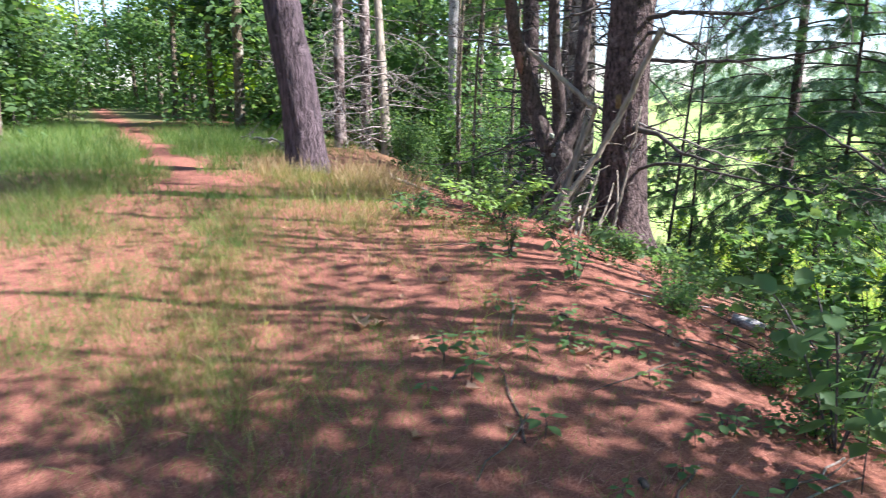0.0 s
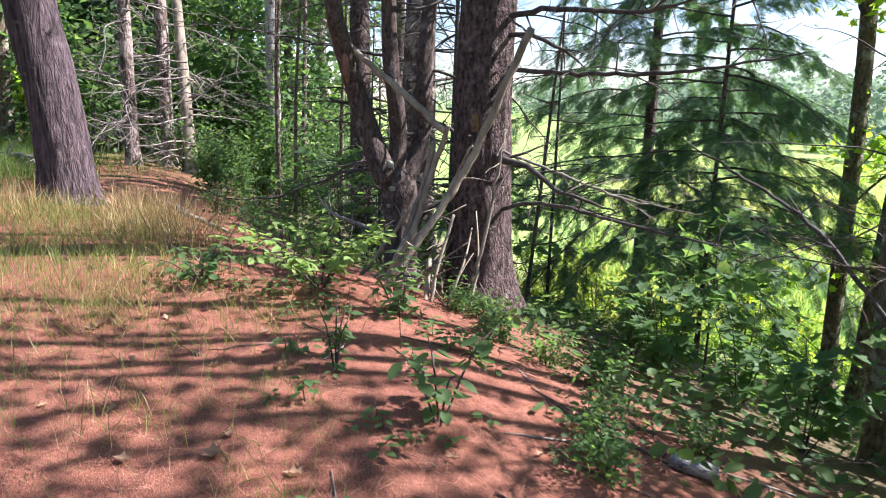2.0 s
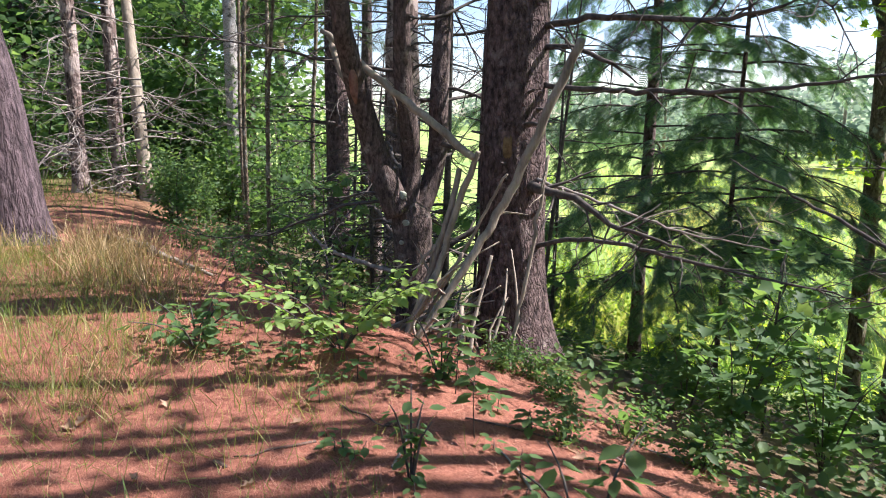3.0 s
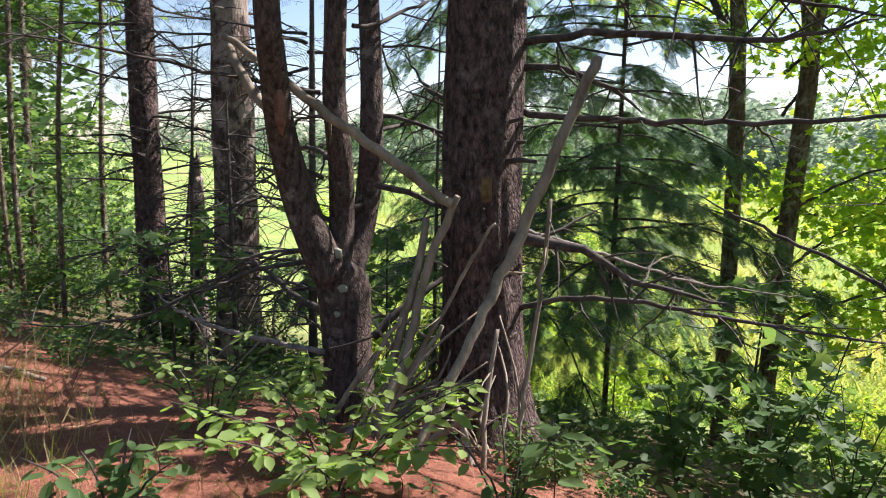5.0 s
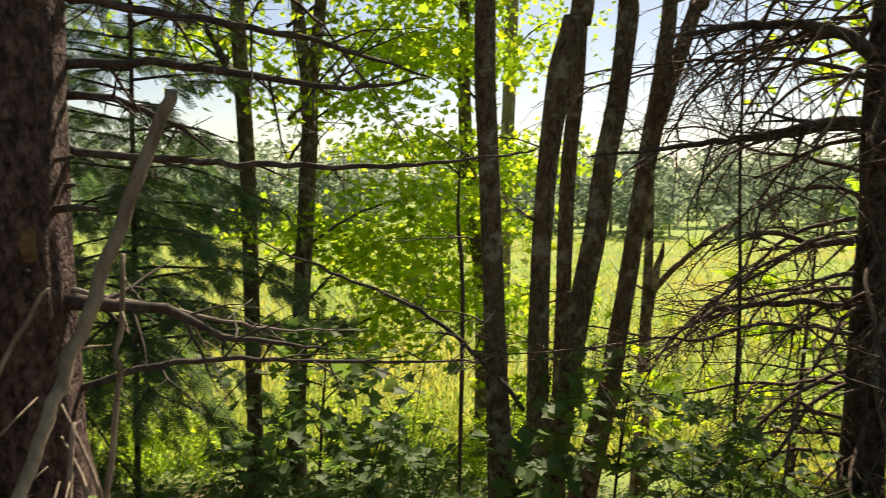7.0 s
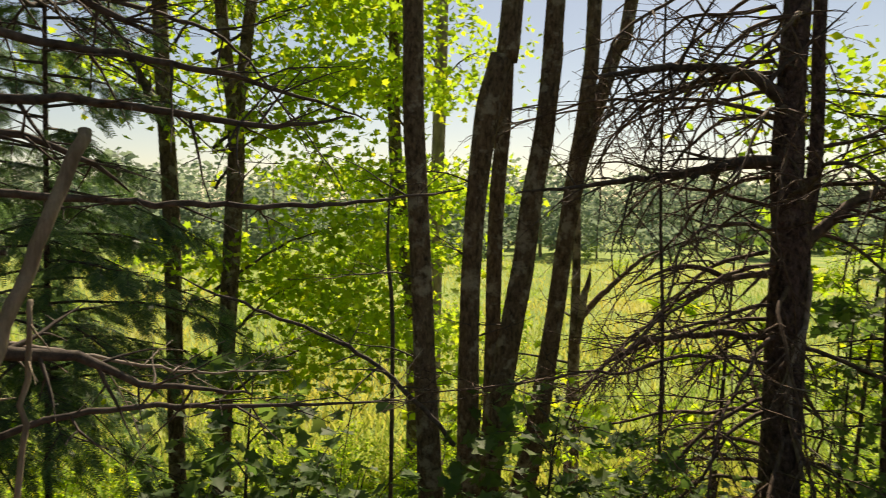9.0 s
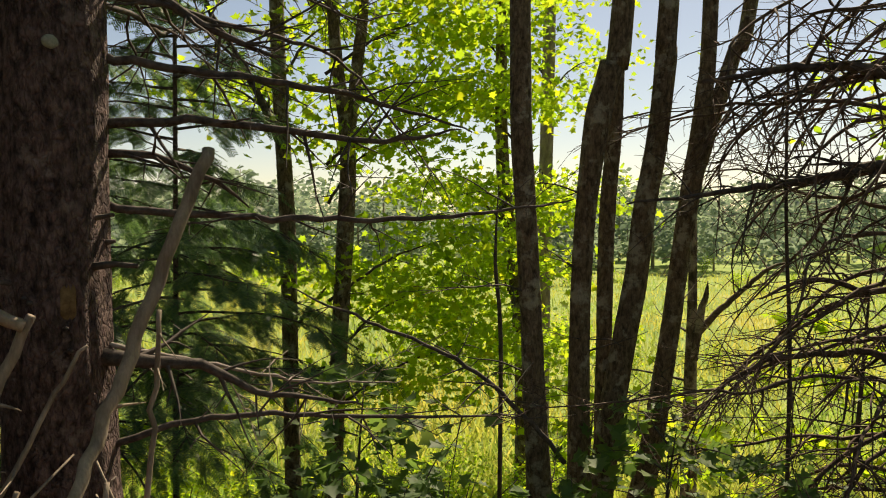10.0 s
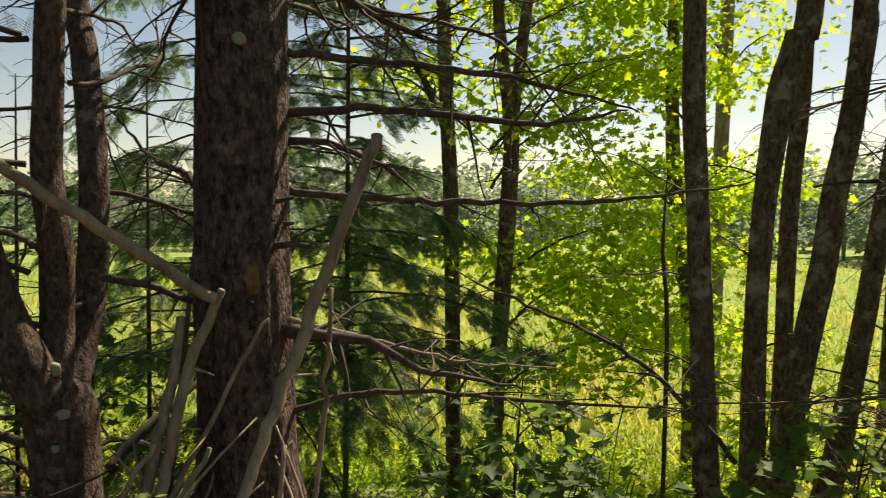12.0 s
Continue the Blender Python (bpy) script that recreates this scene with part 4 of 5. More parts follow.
# ---- shrubs and undergrowth ----
def shrub(name, seed, spread, tall, n, size, mat, outline=OVAL, folds=OVAL_F, stems_n=5, label="green leafy undergrowth shrub"):
    ob = tagged(new(name), label, "shrub", "undergrowth shrubs")
    rnd, rg = random.Random(seed), np.random.default_rng(seed)
    tips = []
    for k in range(stems_n):
        s = Shape()
        a, r = rnd.uniform(0, 6.28), spread * rnd.uniform(0.15, 1)
        end = Vector((r * math.cos(a), r * math.sin(a), tall * rnd.uniform(0.45, 1)))
        pts, rad = smooth_line([(end.x * 0.12, end.y * 0.12, -0.15), end * 0.5 + Vector((0, 0, 0.12 * tall)), end], [0.011, 0.008, 0.002], 0.2)
        s.tube(pts, rad, 4, cap=False)
        tips += pts[len(pts) // 3:]
        s.put("stem", M_TWIG, ob)
    c = np.array([tuple(t) for t in tips])
    p = c[rg.integers(0, len(c), n)] + rg.normal(0, 0.13 * spread + 0.05, (n, 3))
    p[:, 2] = np.maximum(p[:, 2], 0.02)
    cards("foliage", mat, p, rg.uniform(0.6, 1.2, n) * size, outline, folds, ob, flat=0.55)
    return ob


def strew(ob, spots):
    for i, (x, y, s) in enumerate(spots):
        m = pose(x, y, gz(x, y), 0, 0, (i * 77) % 360) @ Matrix.Diagonal((s, s, s, 1))
        if i == 0:
            ob.matrix_basis = m
        else:
            c = copy_thing(ob, m)
            c.matrix_basis = m


rnd = random.Random(1234)


def along_slope(n, x0, x1, d0, d1, s0, s1):
    out = []
    while len(out) < n:
        x = rnd.uniform(x0, x1)
        y = float(np.interp(x, EDGE_X, EDGE_Y)) + rnd.uniform(d0, d1)
        if math.hypot(x + 1.92, y - 3.6) > 0.8 and math.hypot(x + 2.66, y - 3.08) > 0.7:
            out.append((x, y, rnd.uniform(s0, s1)))
    return out


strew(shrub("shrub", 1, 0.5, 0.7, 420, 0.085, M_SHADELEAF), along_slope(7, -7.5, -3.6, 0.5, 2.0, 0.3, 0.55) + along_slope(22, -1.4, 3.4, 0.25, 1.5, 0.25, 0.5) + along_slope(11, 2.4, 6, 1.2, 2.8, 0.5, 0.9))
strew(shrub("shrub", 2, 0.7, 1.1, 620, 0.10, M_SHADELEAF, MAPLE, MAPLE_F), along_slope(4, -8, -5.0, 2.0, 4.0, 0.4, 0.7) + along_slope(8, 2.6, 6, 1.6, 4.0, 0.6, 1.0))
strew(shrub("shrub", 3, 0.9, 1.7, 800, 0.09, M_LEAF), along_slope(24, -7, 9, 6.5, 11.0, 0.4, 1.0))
strew(shrub("shrub", 4, 0.8, 1.5, 700, 0.10, M_SHADELEAF, DIAMOND, DIAMOND_F), [(rnd.uniform(-17, -8.8), rnd.uniform(2.4, 5.2), rnd.uniform(0.5, 1.05)) for _ in range(24)])
strew(shrub("shrub", 5, 0.9, 1.8, 620, 0.15, M_SHADELEAF, DIAMOND, DIAMOND_F), [(rnd.uniform(-30, -14), rnd.uniform(0.5, 7), rnd.uniform(1.0, 2.0)) for _ in range(40)] + [(rnd.uniform(-34, -14), rnd.uniform(-14, -6.5), rnd.uniform(1.0, 2.0)) for _ in range(30)])


rg = np.random.default_rng(28)
n = 15000
x = rg.uniform(-10, 7, n)
d = 0.7 + 8.5 * rg.uniform(0, 1, n)
y = np.interp(x, EDGE_X, EDGE_Y) + d
gap = np.sin(1.9 * x + 1.3 * np.sin(1.1 * y)) * np.sin(2.3 * y + 0.7 * x) > -0.35
p = np.stack([x, y, height(x, y) + rg.uniform(0.03, 0.34, n) ** 1.2], 1)[gap]
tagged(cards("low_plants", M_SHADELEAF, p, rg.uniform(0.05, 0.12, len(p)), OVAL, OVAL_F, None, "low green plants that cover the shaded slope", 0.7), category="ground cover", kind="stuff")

# ---- woods along the path ----
def wood_tree(seed, tall, r, mat, leaf_mat, n, label, lo=0.18, hi=0.38):
    t = tagged(new("tree"), label, "tree", "trees of the wood")
    rg, rnd = np.random.default_rng(seed), random.Random(seed)
    s = Shape()
    pts, rad = smooth_line([(0, 0, -0.2), (rnd.gauss(0, 0.1), rnd.gauss(0, 0.1), tall * 0.4), (rnd.gauss(0, 0.3), rnd.gauss(0, 0.3), tall)], [r, r * 0.8, 0.02], 0.5)
    s.tube(pts, rad, 10, 0.08)
    s.put("trunk", mat, t)
    cs = []
    for k in range(9):
        s = Shape()
        a, zb = rnd.uniform(0, 6.28), tall * rnd.uniform(0.12, 0.9)
        ln = rnd.uniform(1.2, 2.8)
        line, rd = wander(rnd, Vector((0, 0, zb)), Vector((math.cos(a), math.sin(a), 0.25)), ln, 0.03, 0.3, 0, 0.1)
        s.tube(line, rd, 4, cap=False)
        cs += [tuple(p) for p in line[1:]]
        s.put("limb", M_TWIG, t)
    cards("crown", leaf_mat, blob_points(rg, cs, 0.9, n, 0.7), rg.uniform(lo, hi, n), DIAMOND, DIAMOND_F, t)
    return t


def woods(n, x0, x1, y0, y1, gap):
    out = []
    while len(out) < n:
        x, y = rnd.uniform(x0, x1), rnd.uniform(y0, y1)
        if gap(x, y):
            out.append((x, y, rnd.uniform(0.8, 1.25)))
    return out


def off_path(x, y):
    return abs(y + 1.4 - 0.17 * (x + 6)) > 3.0


strew(wood_tree(1, 11, 0.15, M_MAPLE, M_SHADELEAF, 1300, "leafy tree deeper in the wood"), woods(26, -45, -14.5, -22, 4, off_path) + woods(14, -60, -42, -16, 4, lambda x, y: True) + [(-15, 6.3, 1.0), (-17, 7.8, 1.1), (-19.5, 6.2, 1.0), (-16.2, 4.9, 0.8)])
strew(wood_tree(2, 13, 0.2, M_PINE, M_PINENEEDLE, 3600, "tall dark tree deeper in the wood"), woods(22, -48, -13.5, -24, -1.5, off_path) + woods(9, -38, -19, 1.5, 8, off_path))
strew(wood_tree(3, 9, 0.11, M_MAPLE, M_LEAF, 1300, "young sunlit tree deeper in the wood"), woods(14, -40, -13.5, -20, 8, off_path))
# Unseen pines added behind the camera to close the place and cast shade.
strew(wood_tree(4, 14, 0.22, M_PINE, M_PINENEEDLE, 1300, "tall unseen pine added behind the path"), woods(14, -10, 16, -22, -6.5, lambda x, y: True))

# Trees added beyond the right of the view; their crowns shade the bank.
strew(wood_tree(5, 13, 0.18, M_MAPLE, M_LEAF, 4300, "tall leafy tree added out of view to shade the bank", 0.09, 0.17), [(5.7, 5.5, 0.85), (8.4, 7.6, 1.0), (7.4, 5.6, 0.9), (6.4, 4.2, 0.75), (8.6, 3.0, 0.9), (11, 9, 1.0), (10.5, 4.0, 1.0)])

strew(shrub("shrub", 7, 0.8, 2.0, 620, 0.09, M_SHADELEAF, MAPLE, MAPLE_F, 6), along_slope(4, -9.5, -7.4, 2.6, 4.5, 0.5, 0.8) + [(-10.4, 5.3, 1.2), (-11.4, 4.4, 1.5), (-12.4, 6.0, 1.7), (-11.2, 6.7, 1.5), (-14.0, 5.4, 1.9), (-9.6, 4.5, 0.9), (-15.0, 7.4, 2.0), (-13.2, 7.6, 1.7), (-16.5, 8.5, 2.3), (-17.5, 6.6, 2.3)])
rg = np.random.default_rng(33)
n = 70000
x, y = rg.uniform(-75, -15, n), rg.uniform(-45, 6, n)
far = np.abs(y + 1.4 - 0.17 * (x + 6)) > 2.2 + 0.5 * np.sin(x) + np.where(x < -46, -9, 0)
p = np.stack([x, y, height(x, y) + 13 * rg.uniform(0, 1, n) ** 2.1 * (0.55 + 0.45 * np.sin(x * 0.9) * np.sin(y * 0.8))], 1)[far]
tagged(cards("thicket", M_SHADELEAF, p, rg.uniform(0.15, 0.35, len(p)), DIAMOND, DIAMOND_F, None, "dense green thicket deeper in the wood"), category="thicket", kind="stuff")

n = 16000
x, y = rg.uniform(-72, -50, n), rg.uniform(-42, 10, n)
p = np.stack([x, y, height(x, y) + 7 * rg.uniform(0, 1, n) ** 1.3], 1)
tagged(cards("undergrowth", M_SHADELEAF, p, rg.uniform(0.35, 0.75, n), DIAMOND, DIAMOND_F, None, "dark green undergrowth at the end of the path"), category="thicket", kind="stuff")

# ---- marsh and the far shore ----
rg = np.random.default_rng(40)
n = 60000
d = 12 + 60 * rg.uniform(0, 1, n) ** 1.6
a = rg.uniform(-0.75, 0.95, n)
p = np.stack([d * np.sin(a), d * np.cos(a), np.zeros(n)], 1)
p[:, 2] = height(p[:, 0], p[:, 1], False) - 0.03
tagged(cards("marsh_grass", M_SEDGE, p, rg.uniform(0.3, 0.6, n), [(0, 0.05, 0), (0, -0.05, 0), (0.5, 0.04, 0), (0.5, -0.04, 0), (1, 0, -0.3)], BLADE_F, None, "tall yellow-green marsh sedge", 0.4,
             rg.normal(0, 0.35, (n, 3)) + np.array((0, 0, 1.0))), category="grass", kind="stuff")
bush = shrub("marsh_bush", 6, 1.2, 1.6, 420, 0.16, M_LEAF, DIAMOND, DIAMOND_F, label="rounded green bush on the marsh")
tagged(bush, category="bush", group="bushes on the marsh")
strew(bush, [(x, y, rnd.uniform(0.35, 1.3)) for x, y in [(rnd.uniform(-30, 40), 13.5 + 58 * rnd.random() ** 1.5) for _ in range(54)]])


def far_tree(seed, tall, wide, n):
    t = tagged(new("far_tree"), "hazy tree of the far shore", "tree", "trees of the far shore")
    rg = np.random.default_rng(seed)
    s = Shape()
    s.tube([(0, 0, -0.3), (0, 0, tall * 0.5), (0, 0, tall)], [0.2, 0.15, 0.03], 6)
    s.put("trunk", M_DEAD, t)
    h = rg.uniform(0.15, 1, n)
    r = wide * rg.uniform(0, 1, n) ** 0.4 * np.sqrt(np.clip(1 - (1.9 * h - 1.0) ** 2, 0.05, 1))
    a = rg.uniform(0, 6.28, n)
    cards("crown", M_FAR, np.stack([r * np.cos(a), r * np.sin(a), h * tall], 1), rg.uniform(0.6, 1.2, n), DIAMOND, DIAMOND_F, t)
    return t


for k, (tall, wide) in enumerate(((8, 3.0), (10, 3.0), (4, 3.2))):
    strew(far_tree(70 + k, tall, wide, 320), [(rnd.uniform(-90, 110), rnd.uniform(70, 125), rnd.uniform(0.6, 1.15)) for _ in range(90)])
rg = np.random.default_rng(75)
n = 60000
cx, cy, ct = rg.uniform(-240, 260, 400), rg.uniform(125, 240, 400), rg.uniform(8, 17, 400)
i = rg.integers(0, 400, n)
hh = rg.uniform(0.1, 1, n)
r = 5 * rg.uniform(0, 1, n) ** 0.4 * np.sqrt(np.clip(1 - (1.9 * hh - 1.0) ** 2, 0.05, 1))
a = rg.uniform(0, 6.28, n)
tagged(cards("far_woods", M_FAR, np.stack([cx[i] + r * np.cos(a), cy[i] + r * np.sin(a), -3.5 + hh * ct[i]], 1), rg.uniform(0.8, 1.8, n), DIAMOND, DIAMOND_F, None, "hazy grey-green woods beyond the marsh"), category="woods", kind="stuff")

# ---- needles, grass and seedlings on the bank ----
n = 120000
rg = np.random.default_rng(50)
x = rg.uniform(-5, 6.5, n)
y = rg.uniform(-1.5, 3.2, n)
keep = y < np.interp(x, EDGE_X, EDGE_Y) + 1.2
p = np.stack([x, y, height(x, y) + 0.004], 1)[keep]
yaw = rg.uniform(0, 6.28, len(p))
tagged(cards("fallen_needles", M_LITTER, p, rg.uniform(0.045, 0.09, len(p)), [(0, 0.012, 0), (0, -0.012, 0), (1, -0.009, 0.03), (1, 0.009, 0.03)], NEEDLE_F, None, "carpet of fallen red-brown pine needles", 0.9,
             np.stack([np.cos(yaw), np.sin(yaw), np.full(len(p), 0.06)], 1)), category="needles", kind="stuff")


def grass_patch(name, cx, cy, spread, n, tall, label):
    rg = np.random.default_rng(int(abs(cx * 100 + cy * 10)))
    p = np.stack([rg.normal(cx, spread, n), rg.normal(cy, spread * 0.6, n), np.zeros(n)], 1)
    off = np.abs(p[:, 1] + 0.38 - 0.17 * p[:, 0]) + 0.25 * np.sin(1.7 * p[:, 0])
    p = p[(p[:, 0] > -4.5) | (off > 0.42)]
    n = len(p)
    p[:, 2] = height(p[:, 0], p[:, 1]) - 0.01
    aim = rg.normal(0, 0.45, (n, 3)) + np.array((0, 0, 1.0))
    return tagged(cards(name, M_MEADOW if cx < -6.5 or tall < 0.145 or int(abs(cx * 10)) % 3 == 0 else M_GRASS, p, rg.uniform(0.4, 1.1, n) * tall, BLADE, BLADE_F, None, label, 0.2, aim), category="grass", kind="stuff")


for cx, cy, sp, n, tall in ((1.9, -0.3, 0.45, 420, 0.2), (1.0, -1.0, 0.6, 600, 0.25), (-0.6, -0.6, 0.7, 900, 0.25), (-1.7, 0.3, 0.5, 500, 0.3), (-2.8, 0.5, 0.8, 700, 0.35),
                            (-4.6, 0.7, 0.9, 1100, 0.4), (-3.0, -2.9, 0.7, 1300, 0.35), (-1.8, -2.5, 0.5, 800, 0.3), (-5.0, -2.7, 0.8, 1500, 0.35), (1.5, -2.0, 0.35, 420, 0.26), (2.3, -1.25, 0.3, 380, 0.24), (0.6, -1.6, 0.4, 420, 0.26), (-3.6, -0.9, 1.1, 1600, 0.35), (-7.5, -2.2, 1.6, 2600, 0.4), (-11, -3.5, 2.2, 4000, 0.5), (-12, -0.5, 1.8, 2600, 0.5), (-16, -1.0, 2.0, 2600, 0.5), (-18, -5.5, 2.0, 2600, 0.5), (2.6, 0.6, 0.4, 160, 0.15), (1.2, -1.7, 0.4, 420, 0.2), (0.0, -1.9, 0.5, 500, 0.22), (-1.6, -1.8, 0.6, 600, 0.25), (2.1, -1.55, 0.3, 260, 0.2), (-2.4, -0.6, 0.5, 420, 0.22), (3.3, -0.75, 0.32, 300, 0.2), (2.7, -0.4, 0.3, 240, 0.2), (2.2, -1.1, 0.4, 320, 0.2), (3.6, 0.05, 0.3, 110, 0.16), (2.9, 0.3, 0.25, 110, 0.17), (1.5, -0.2, 0.3, 200, 0.2), (3.8, 0.45, 0.25, 90, 0.15), (1.7, 0.75, 0.3, 130, 0.2),
                            (0.4, 0.9, 0.3, 160, 0.22), (-5.8, 0.2, 0.5, 500, 0.4), (3.4, -1.2, 0.5, 260, 0.2), (-1.0, 1.3, 0.4, 240, 0.3), *[(2.6 - 0.6 * k, -0.85 - 0.12 * (k % 3), 0.3, 260, 0.26) for k in range(9)], *[(2.2 - 0.9 * k, 0.35 + 0.3 * (k % 2), 0.22, 60, 0.3) for k in range(6)]):
    grass_patch("grass", cx, cy, sp, n * 2, tall * (0.65 if cx > -7 else 0.9), "tufts of thin green and straw-coloured grass")


def seedling(seed, n, tall, size, mat):
    ob = tagged(new("seedling"), "small leafy seedling in the needles", "plant", "seedlings on the bank")
    rnd = random.Random(seed)
    s = Shape()
    s.tube([(0, 0, -0.02), (0.01, 0, tall * 0.5), (0, 0.01, tall)], [0.003, 0.0025, 0.001], 4)
    s.put("stem", M_TWIG, ob)
    leaf = None
    for k in range(n):
        a, zb = k * 2.4 + rnd.uniform(-0.3, 0.3), tall * (0.45 + 0.55 * k / n)
        m = pose(0, 0, zb, 0, rnd.uniform(0, 25), math.degrees(a)) @ Matrix.Diagonal((1, 1, 1, 1))
        if leaf is None:
            sh = Shape()
            sh.v, sh.f = [Vector(q) * size + Vector((0.02, 0, 0)) for q in OVAL], OVAL_F
            leaf = sh.put("leaf", mat, ob)
            leaf.matrix_basis = m
        else:
            c = leaf.copy()
            scene.collection.objects.link(c)
            c.matrix_basis = m
    return ob


def near_bank(n):
    out = []
    while len(out) < n:
        x, y = rnd.uniform(-2.5, 5.5), rnd.uniform(-0.6, 2.4)
        if y < float(np.interp(x, EDGE_X, EDGE_Y)) + 0.7 and y > float(np.interp(x, EDGE_X, EDGE_Y)) - (1.5 if rnd.random() < 0.3 else 0.9):
            out.append((x, y, rnd.uniform(0.6, 1.3)))
    return out


strew(seedling(1, 5, 0.06, 0.055, M_SHADELEAF), near_bank(110))
strew(seedling(2, 7, 0.12, 0.065, M_SHADELEAF), near_bank(60))
strew(seedling(3, 14, 0.42, 0.10, M_SHADELEAF), near_bank(6))


# ---- larger plants at the edge of the bank ----
def leafy_plant(name, x, y, tall, spread, n, size, mat, outline, folds, label, seed, stems_n=4, lean=0.0):
    """A young woody plant; every leaf is a part."""
    ob = thing(name, x, y, label, "plant")
    rnd = random.Random(seed)
    leaf = None
    for k in range(stems_n):
        a = 6.28 * k / stems_n + rnd.uniform(-0.5, 0.5)
        end = Vector((spread * math.cos(a) * rnd.uniform(0.5, 1), spread * math.sin(a) * rnd.uniform(0.5, 1), tall * rnd.uniform(0.65, 1)))
        line, rad = smooth_line([(0, 0, -0.05), end * 0.5 + Vector((0, 0, 0.15 * tall)), end], [0.006, 0.005, 0.0018], 0.05)
        s = Shape()
        s.tube(line, rad, 5)
        stalk = s.put("stem", M_TWIG, ob)
        for j in range(n // stems_n):
            p = line[int(rnd.uniform(0.35, 1) * (len(line) - 1))]
            m = pose(p.x, p.y, p.z, rnd.gauss(0, 16), rnd.uniform(-5, 40), rnd.uniform(0, 360)) @ Matrix.Diagonal((*[rnd.uniform(0.6, 1.15)] * 3, 1))
            if leaf is None:
                sh = Shape()
                sh.v, sh.f = [Vector(q) * size + Vector((0.03, 0, 0)) for q in outline] + [Vector((0, 0.001, 0)), Vector((0, -0.001, 0)), Vector((0.032, 0, 0))], list(folds) + [(len(outline), len(outline) + 1, len(outline) + 2)]
                leaf = sh.put("leaf", mat, stalk)
                leaf.matrix_basis = m
            else:
                c = leaf.copy()
                scene.collection.objects.link(c)
                c.parent = stalk
                c.matrix_basis = m
    return ob


leafy_plant("hazel_sapling", 0.95, 1.5, 0.5, 0.38, 34, 0.12, M_SHADELEAF, OVAL, OVAL_F, "young plant with broad bright green leaves", 1)
leafy_plant("weed_plant", 0.2, 1.3, 0.42, 0.12, 44, 0.07, M_SHADELEAF, OVAL, OVAL_F, "upright leafy weed in the needles", 2)
leafy_plant("hazel_sapling", 3.3, 1.55, 0.95, 0.5, 60, 0.14, M_SHADELEAF, OVAL, OVAL_F, "sapling with large round dark green leaves", 3, 5)
leafy_plant("hazel_sapling", 2.75, 2.15, 0.7, 0.45, 50, 0.13, M_SHADELEAF, OVAL, OVAL_F, "sapling with large round green leaves", 4, 5)
leafy_plant("leafy_bush", -1.62, 1.9, 0.54, 0.8, 520, 0.085, M_BUSH, OVAL, OVAL_F, "low bush with light green oval leaves before the pine", 5, 14)
leafy_plant("leafy_bush", -2.05, 1.1, 0.3, 0.4, 120, 0.09, M_SHADELEAF, OVAL, OVAL_F, "low spreading plant with green oval leaves in the needles", 8, 8)
leafy_plant("leafy_bush", -2.75, 2.05, 0.5, 0.5, 190, 0.07, M_BUSH, OVAL, OVAL_F, "low bush with yellow-green oval leaves", 6, 8)
leafy_plant("leafy_bush", -0.9, 2.2, 0.4, 0.4, 90, 0.07, M_SHADELEAF, OVAL, OVAL_F, "low bush with green oval leaves on the bank's edge", 7, 7)
# Sapling leaves take the darker colour that stands in for shade.
for i, (x, y, tl) in enumerate(((-0.3, 4.3, 1.05), (0.15, 4.7, 1.05), (-0.9, 4.6, 0.9), (0.9, 4.4, 0.8), (1.9, 4.2, 0.9))):
    leafy_plant("maple_sapling", x, y, tl, 0.5, 110, 0.14, M_SHADELEAF, MAPLE, MAPLE_F, "maple sapling with lobed green leaves toned dark for shade", 20 + i, 6)

# ---- log, fallen sticks, dry leaves and cones ----
log = thing("birch_log", 1.37, 2.66, "short pale birch log lying on the slope", "log", z=gz(1.37, 2.66) + 0.045)
s = Shape()
s.tube([(-0.06, -0.05, 0.015), (0.0, 0, 0.0), (0.06, 0.05, -0.01), (0.11, 0.09, -0.025)], [0.04, 0.042, 0.042, 0.038], 16, 0.1)
s.put("wood", M_BIRCH, log)
rnd = random.Random(8)
for i in range(46):
    x = rnd.uniform(-1.0, 4.5) if i < 30 else rnd.uniform(0.2, 2.0)
    y = float(np.interp(x, EDGE_X, EDGE_Y)) + (rnd.uniform(-1.2, 1.3) if i < 30 else rnd.uniform(0.4, 1.5))
    a, ln = rnd.uniform(0, 6.28), rnd.uniform(0.2, 0.9)
    st = thing("fallen_stick", x, y, "thin fallen stick lying in the needles", "stick", "fallen sticks on the bank")
    pts = []
    for k in range(5):
        px, py = x + (k / 4 - 0.5) * ln * math.cos(a) + rnd.gauss(0, 0.01), y + (k / 4 - 0.5) * ln * math.sin(a) + rnd.gauss(0, 0.01)
        pts.append((px - x, py - y, gz(px, py) - st.location.z + 0.008))
    s = Shape()
    s.tube(pts, [0.006, 0.006, 0.005, 0.004, 0.003], 6)
    s.put("wood", M_PALETWIG if i % 3 == 0 else M_REDTWIG, st)
dry = None
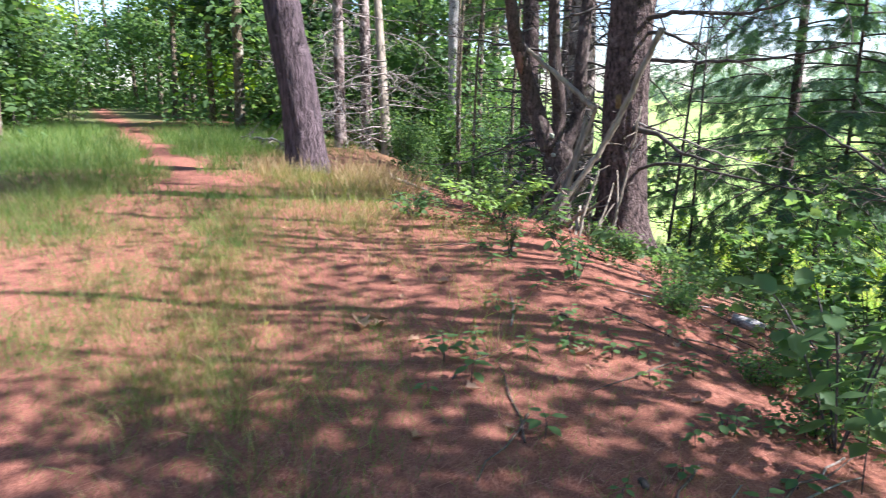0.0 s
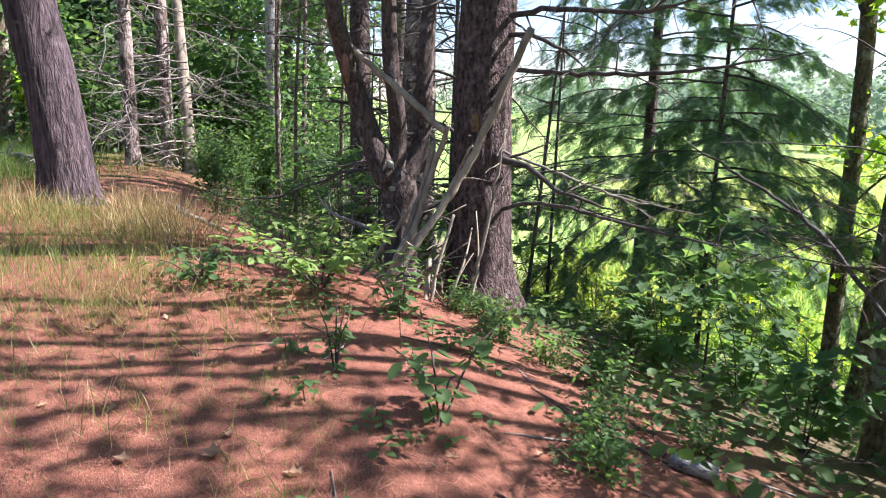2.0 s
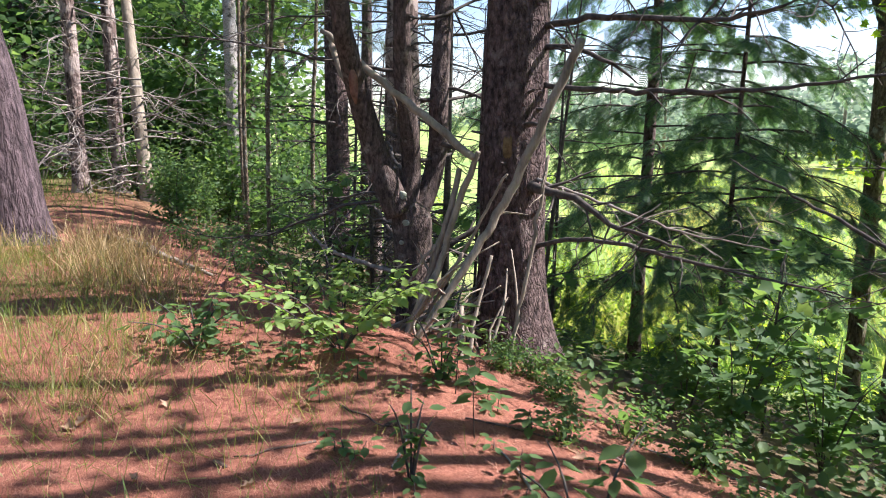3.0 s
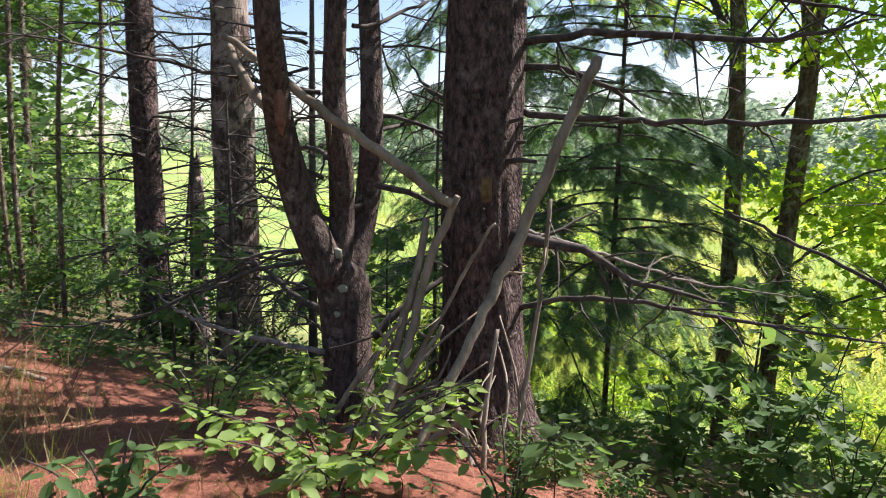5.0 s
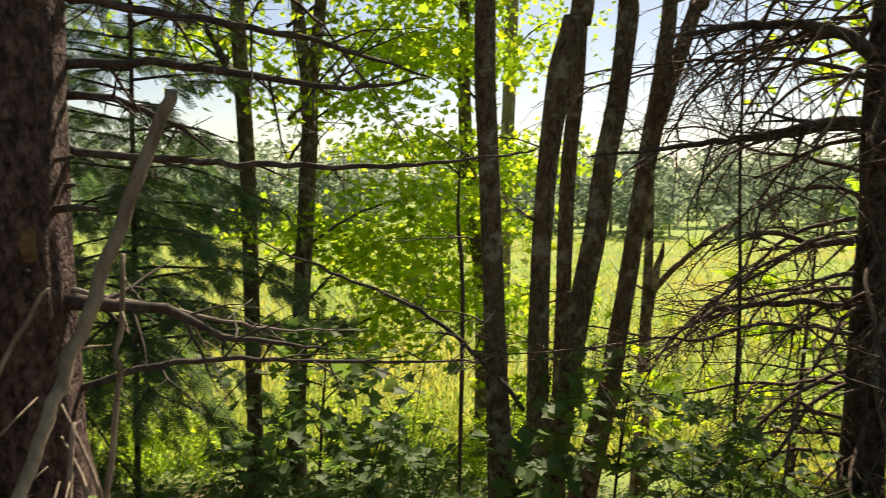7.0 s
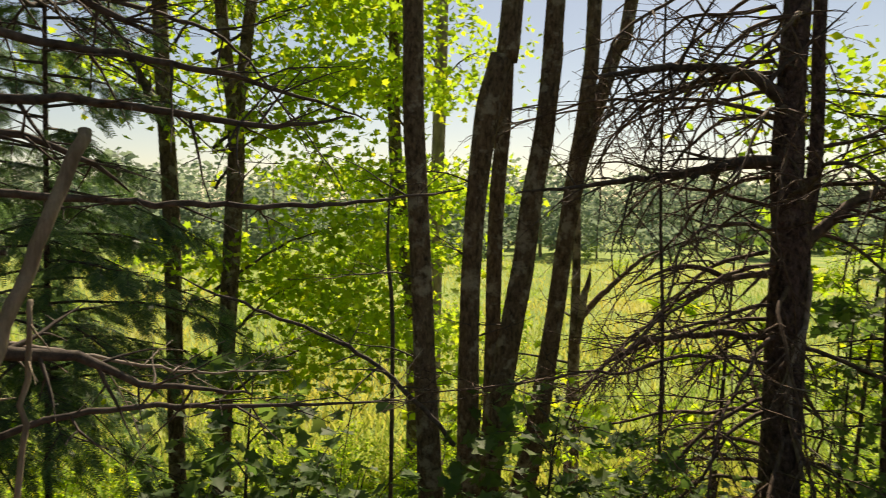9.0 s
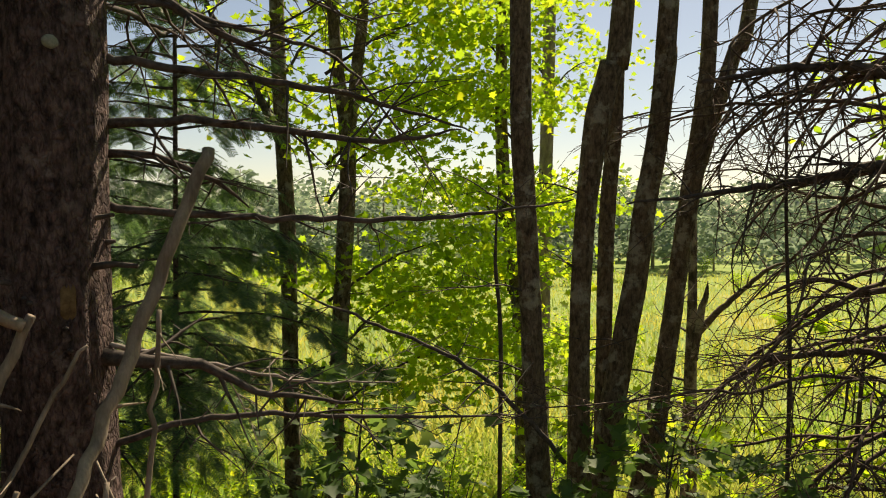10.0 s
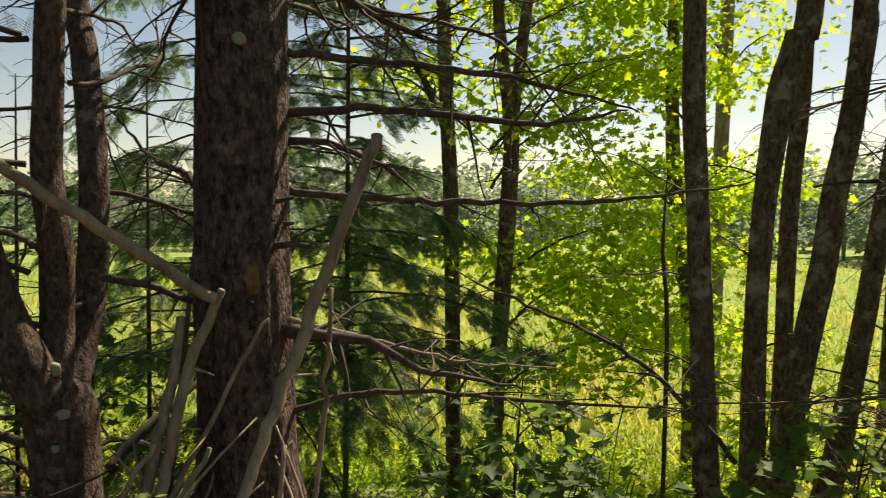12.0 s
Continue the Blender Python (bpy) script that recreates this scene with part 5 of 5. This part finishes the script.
for i in range(60):
    x = rnd.uniform(-2.0, 5.0)
    y = min(rnd.uniform(-0.6, 2.6), float(np.interp(x, EDGE_X, EDGE_Y)) + 0.9)
    m = pose(x, y, gz(x, y) + 0.012, rnd.gauss(0, 14), rnd.gauss(0, 14), rnd.uniform(0, 360)) @ Matrix.Diagonal((*[rnd.uniform(0.7, 1.3)] * 3, 1))
    if dry is None:
        sh = Shape()
        sh.v, sh.f = [Vector((q[0] * 0.065, q[1] * 0.045, q[2] * 0.22 + 0.25 * (q[0] - 0.5) ** 2 * 0.065)) for q in MAPLE], MAPLE_F
        dry = tagged(sh.put("dry_leaf", M_DRYLEAF), "curled pale brown dry leaf on the needles", "leaf", "dry leaves on the bank")
        dry.matrix_basis = m
    else:
        copy_thing(dry, m).matrix_basis = m
for i, (x, y, size) in enumerate(((1.53, -0.20, 2.6), (1.44, -0.14, 2.1), (1.64, -0.12, 1.8), (0.9, 0.55, 1.7), (2.3, 0.9, 1.6))):
    m = pose(x, y, gz(x, y) + 0.018, rnd.gauss(0, 12), rnd.gauss(0, 10), 70 * i) @ Matrix.Diagonal((size, size, size, 1))
    copy_thing(dry, m).matrix_basis = m
cone = None
for i in range(7):
    x = rnd.uniform(-1.0, 4.0)
    y = rnd.uniform(0.2, 1.6)
    m = pose(x, y, gz(x, y) + 0.010, 0, 90 + rnd.gauss(0, 8), rnd.uniform(0, 360)) @ Matrix.Diagonal((0.75, 0.75, 0.75, 1))
    if cone is None:
        sh = Shape()
        for k in range(9):
            sh.tube([(0, 0, -0.05 + k * 0.011), (0, 0, -0.038 + k * 0.011)], [0.004 + 0.009 * math.sin(0.5 + k * 0.29), 0.007 + 0.011 * math.sin(0.5 + k * 0.29)], 11, 0.5, 14)
        cone = tagged(sh.put("pine_cone", M_REDTWIG), "dark brown pine cone lying in the needles", "cone", "pine cones on the bank")
        cone.matrix_basis = m
    else:
        copy_thing(cone, m).matrix_basis = m

# ---- young maples that lean over the slope ----
rnd = random.Random(990)
for i, (x, y, tall) in enumerate(((-0.6, 5.2, 1.5), (1.6, 4.9, 1.3), (2.5, 6.8, 1.8), (-4.2, 5.3, 1.8), (5.3, 3.0, 1.5), (4.9, 3.9, 1.9), (1.9, 8.4, 2.0), (-3.4, 9.6, 2.0), (-5.4, 3.6, 1.5), (4.7, 5.6, 3.2), (5.5, 6.7, 4.0), (4.5, 7.4, 3.0), (6.2, 7.4, 4.2))):
    t = thing("young_maple", x, y, "young maple with level tiers of green leaves", "tree", "young maples on the slope")
    z0 = t.location.z
    trunk(t, "trunk", [(x, y, z0 - 0.05), (x + 0.05, y - 0.05, z0 + tall * 0.6), (x + 0.1, y - 0.1, z0 + tall)], [0.014, 0.011, 0.003], M_TWIG, 6, 0.15, 0.05, flare=False)
    tiers = []
    for k in range(7):
        a, zb = k * 2.4 + rnd.uniform(-0.4, 0.4), tall * (0.4 + 0.6 * k / 7)
        tip = Vector((x + 0.05 + 0.75 * math.cos(a) * rnd.uniform(0.5, 1), y + 0.75 * math.sin(a) * rnd.uniform(0.5, 1), z0 + zb + 0.12))
        set_branch(t, 995 + 9 * i + k, [(x + 0.05, y - 0.05, z0 + zb), Vector((x + 0.05, y, z0 + zb)).lerp(tip, 0.5) + Vector((0, 0, 0.06)), tip], [0.007, 0.005, 0.002], 0)
        tiers += [tip - t.location, (tip - t.location).lerp(Vector((0.05, 0, zb)), 0.4)]
    rg = np.random.default_rng(60 + i)
    # Crowns beyond y 6.5 take the sunlit leaf tone, nearer ones the shaded.
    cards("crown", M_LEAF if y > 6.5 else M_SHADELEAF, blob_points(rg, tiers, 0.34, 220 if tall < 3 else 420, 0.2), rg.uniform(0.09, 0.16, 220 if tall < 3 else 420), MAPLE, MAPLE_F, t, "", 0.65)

# ---- fallen branch and dry grass at the bank's edge ----
limb = thing("fallen_branch", -6.6, 1.3, "grey fallen branch lying along the bank's edge", "branch", z=gz(-6.6, 1.3) + 0.03)
set_branch(limb, 1500, [(-6.6, 1.3, gz(-6.6, 1.3) + 0.05), (-5.8, 1.5, gz(-5.8, 1.5) + 0.07), (-5.0, 1.62, gz(-5.0, 1.62) + 0.06), (-4.2, 1.85, gz(-4.2, 1.85) + 0.03)], [0.045, 0.04, 0.032, 0.015], 9, 0.5, M_DEAD, 0, "wood", True)
for cx, cy, sp, n, tall in ((-4.8, 1.15, 0.5, 700, 0.4), (-3.6, 1.2, 0.4, 320, 0.34), (-5.8, 1.2, 0.4, 500, 0.42), (-1.5, 0.5, 0.35, 140, 0.26), (0.3, 0.2, 0.3, 80, 0.22), (-6.2, -0.2, 0.4, 400, 0.42)):
    g = grass_patch("dry_grass", cx, cy, sp, n, tall, "thin straw-coloured dry grass")
    g.data.materials.clear()
    g.data.materials.append(M_STRAW)
brush = thing("fallen_branch", -11.4, -0.1, "grey brush of fallen branches at the path's edge", "branch", z=gz(-11.4, -0.1) + 0.03)
for k in range(4):
    ax, bx = -13.6 + 0.9 * k, -11.4 + 0.8 * k
    ay, by = -0.7 + 0.3 * k, 0.05 + 0.2 * k
    set_branch(brush, 1510 + k, [(ax, ay, gz(ax, ay) + 0.06), ((ax + bx) / 2, (ay + by) / 2, gz(ax, ay) + 0.24), (bx, by, gz(bx, by) + 0.12)], [0.035, 0.03, 0.012], 9, 0.7, M_PALETWIG, 1, "wood")
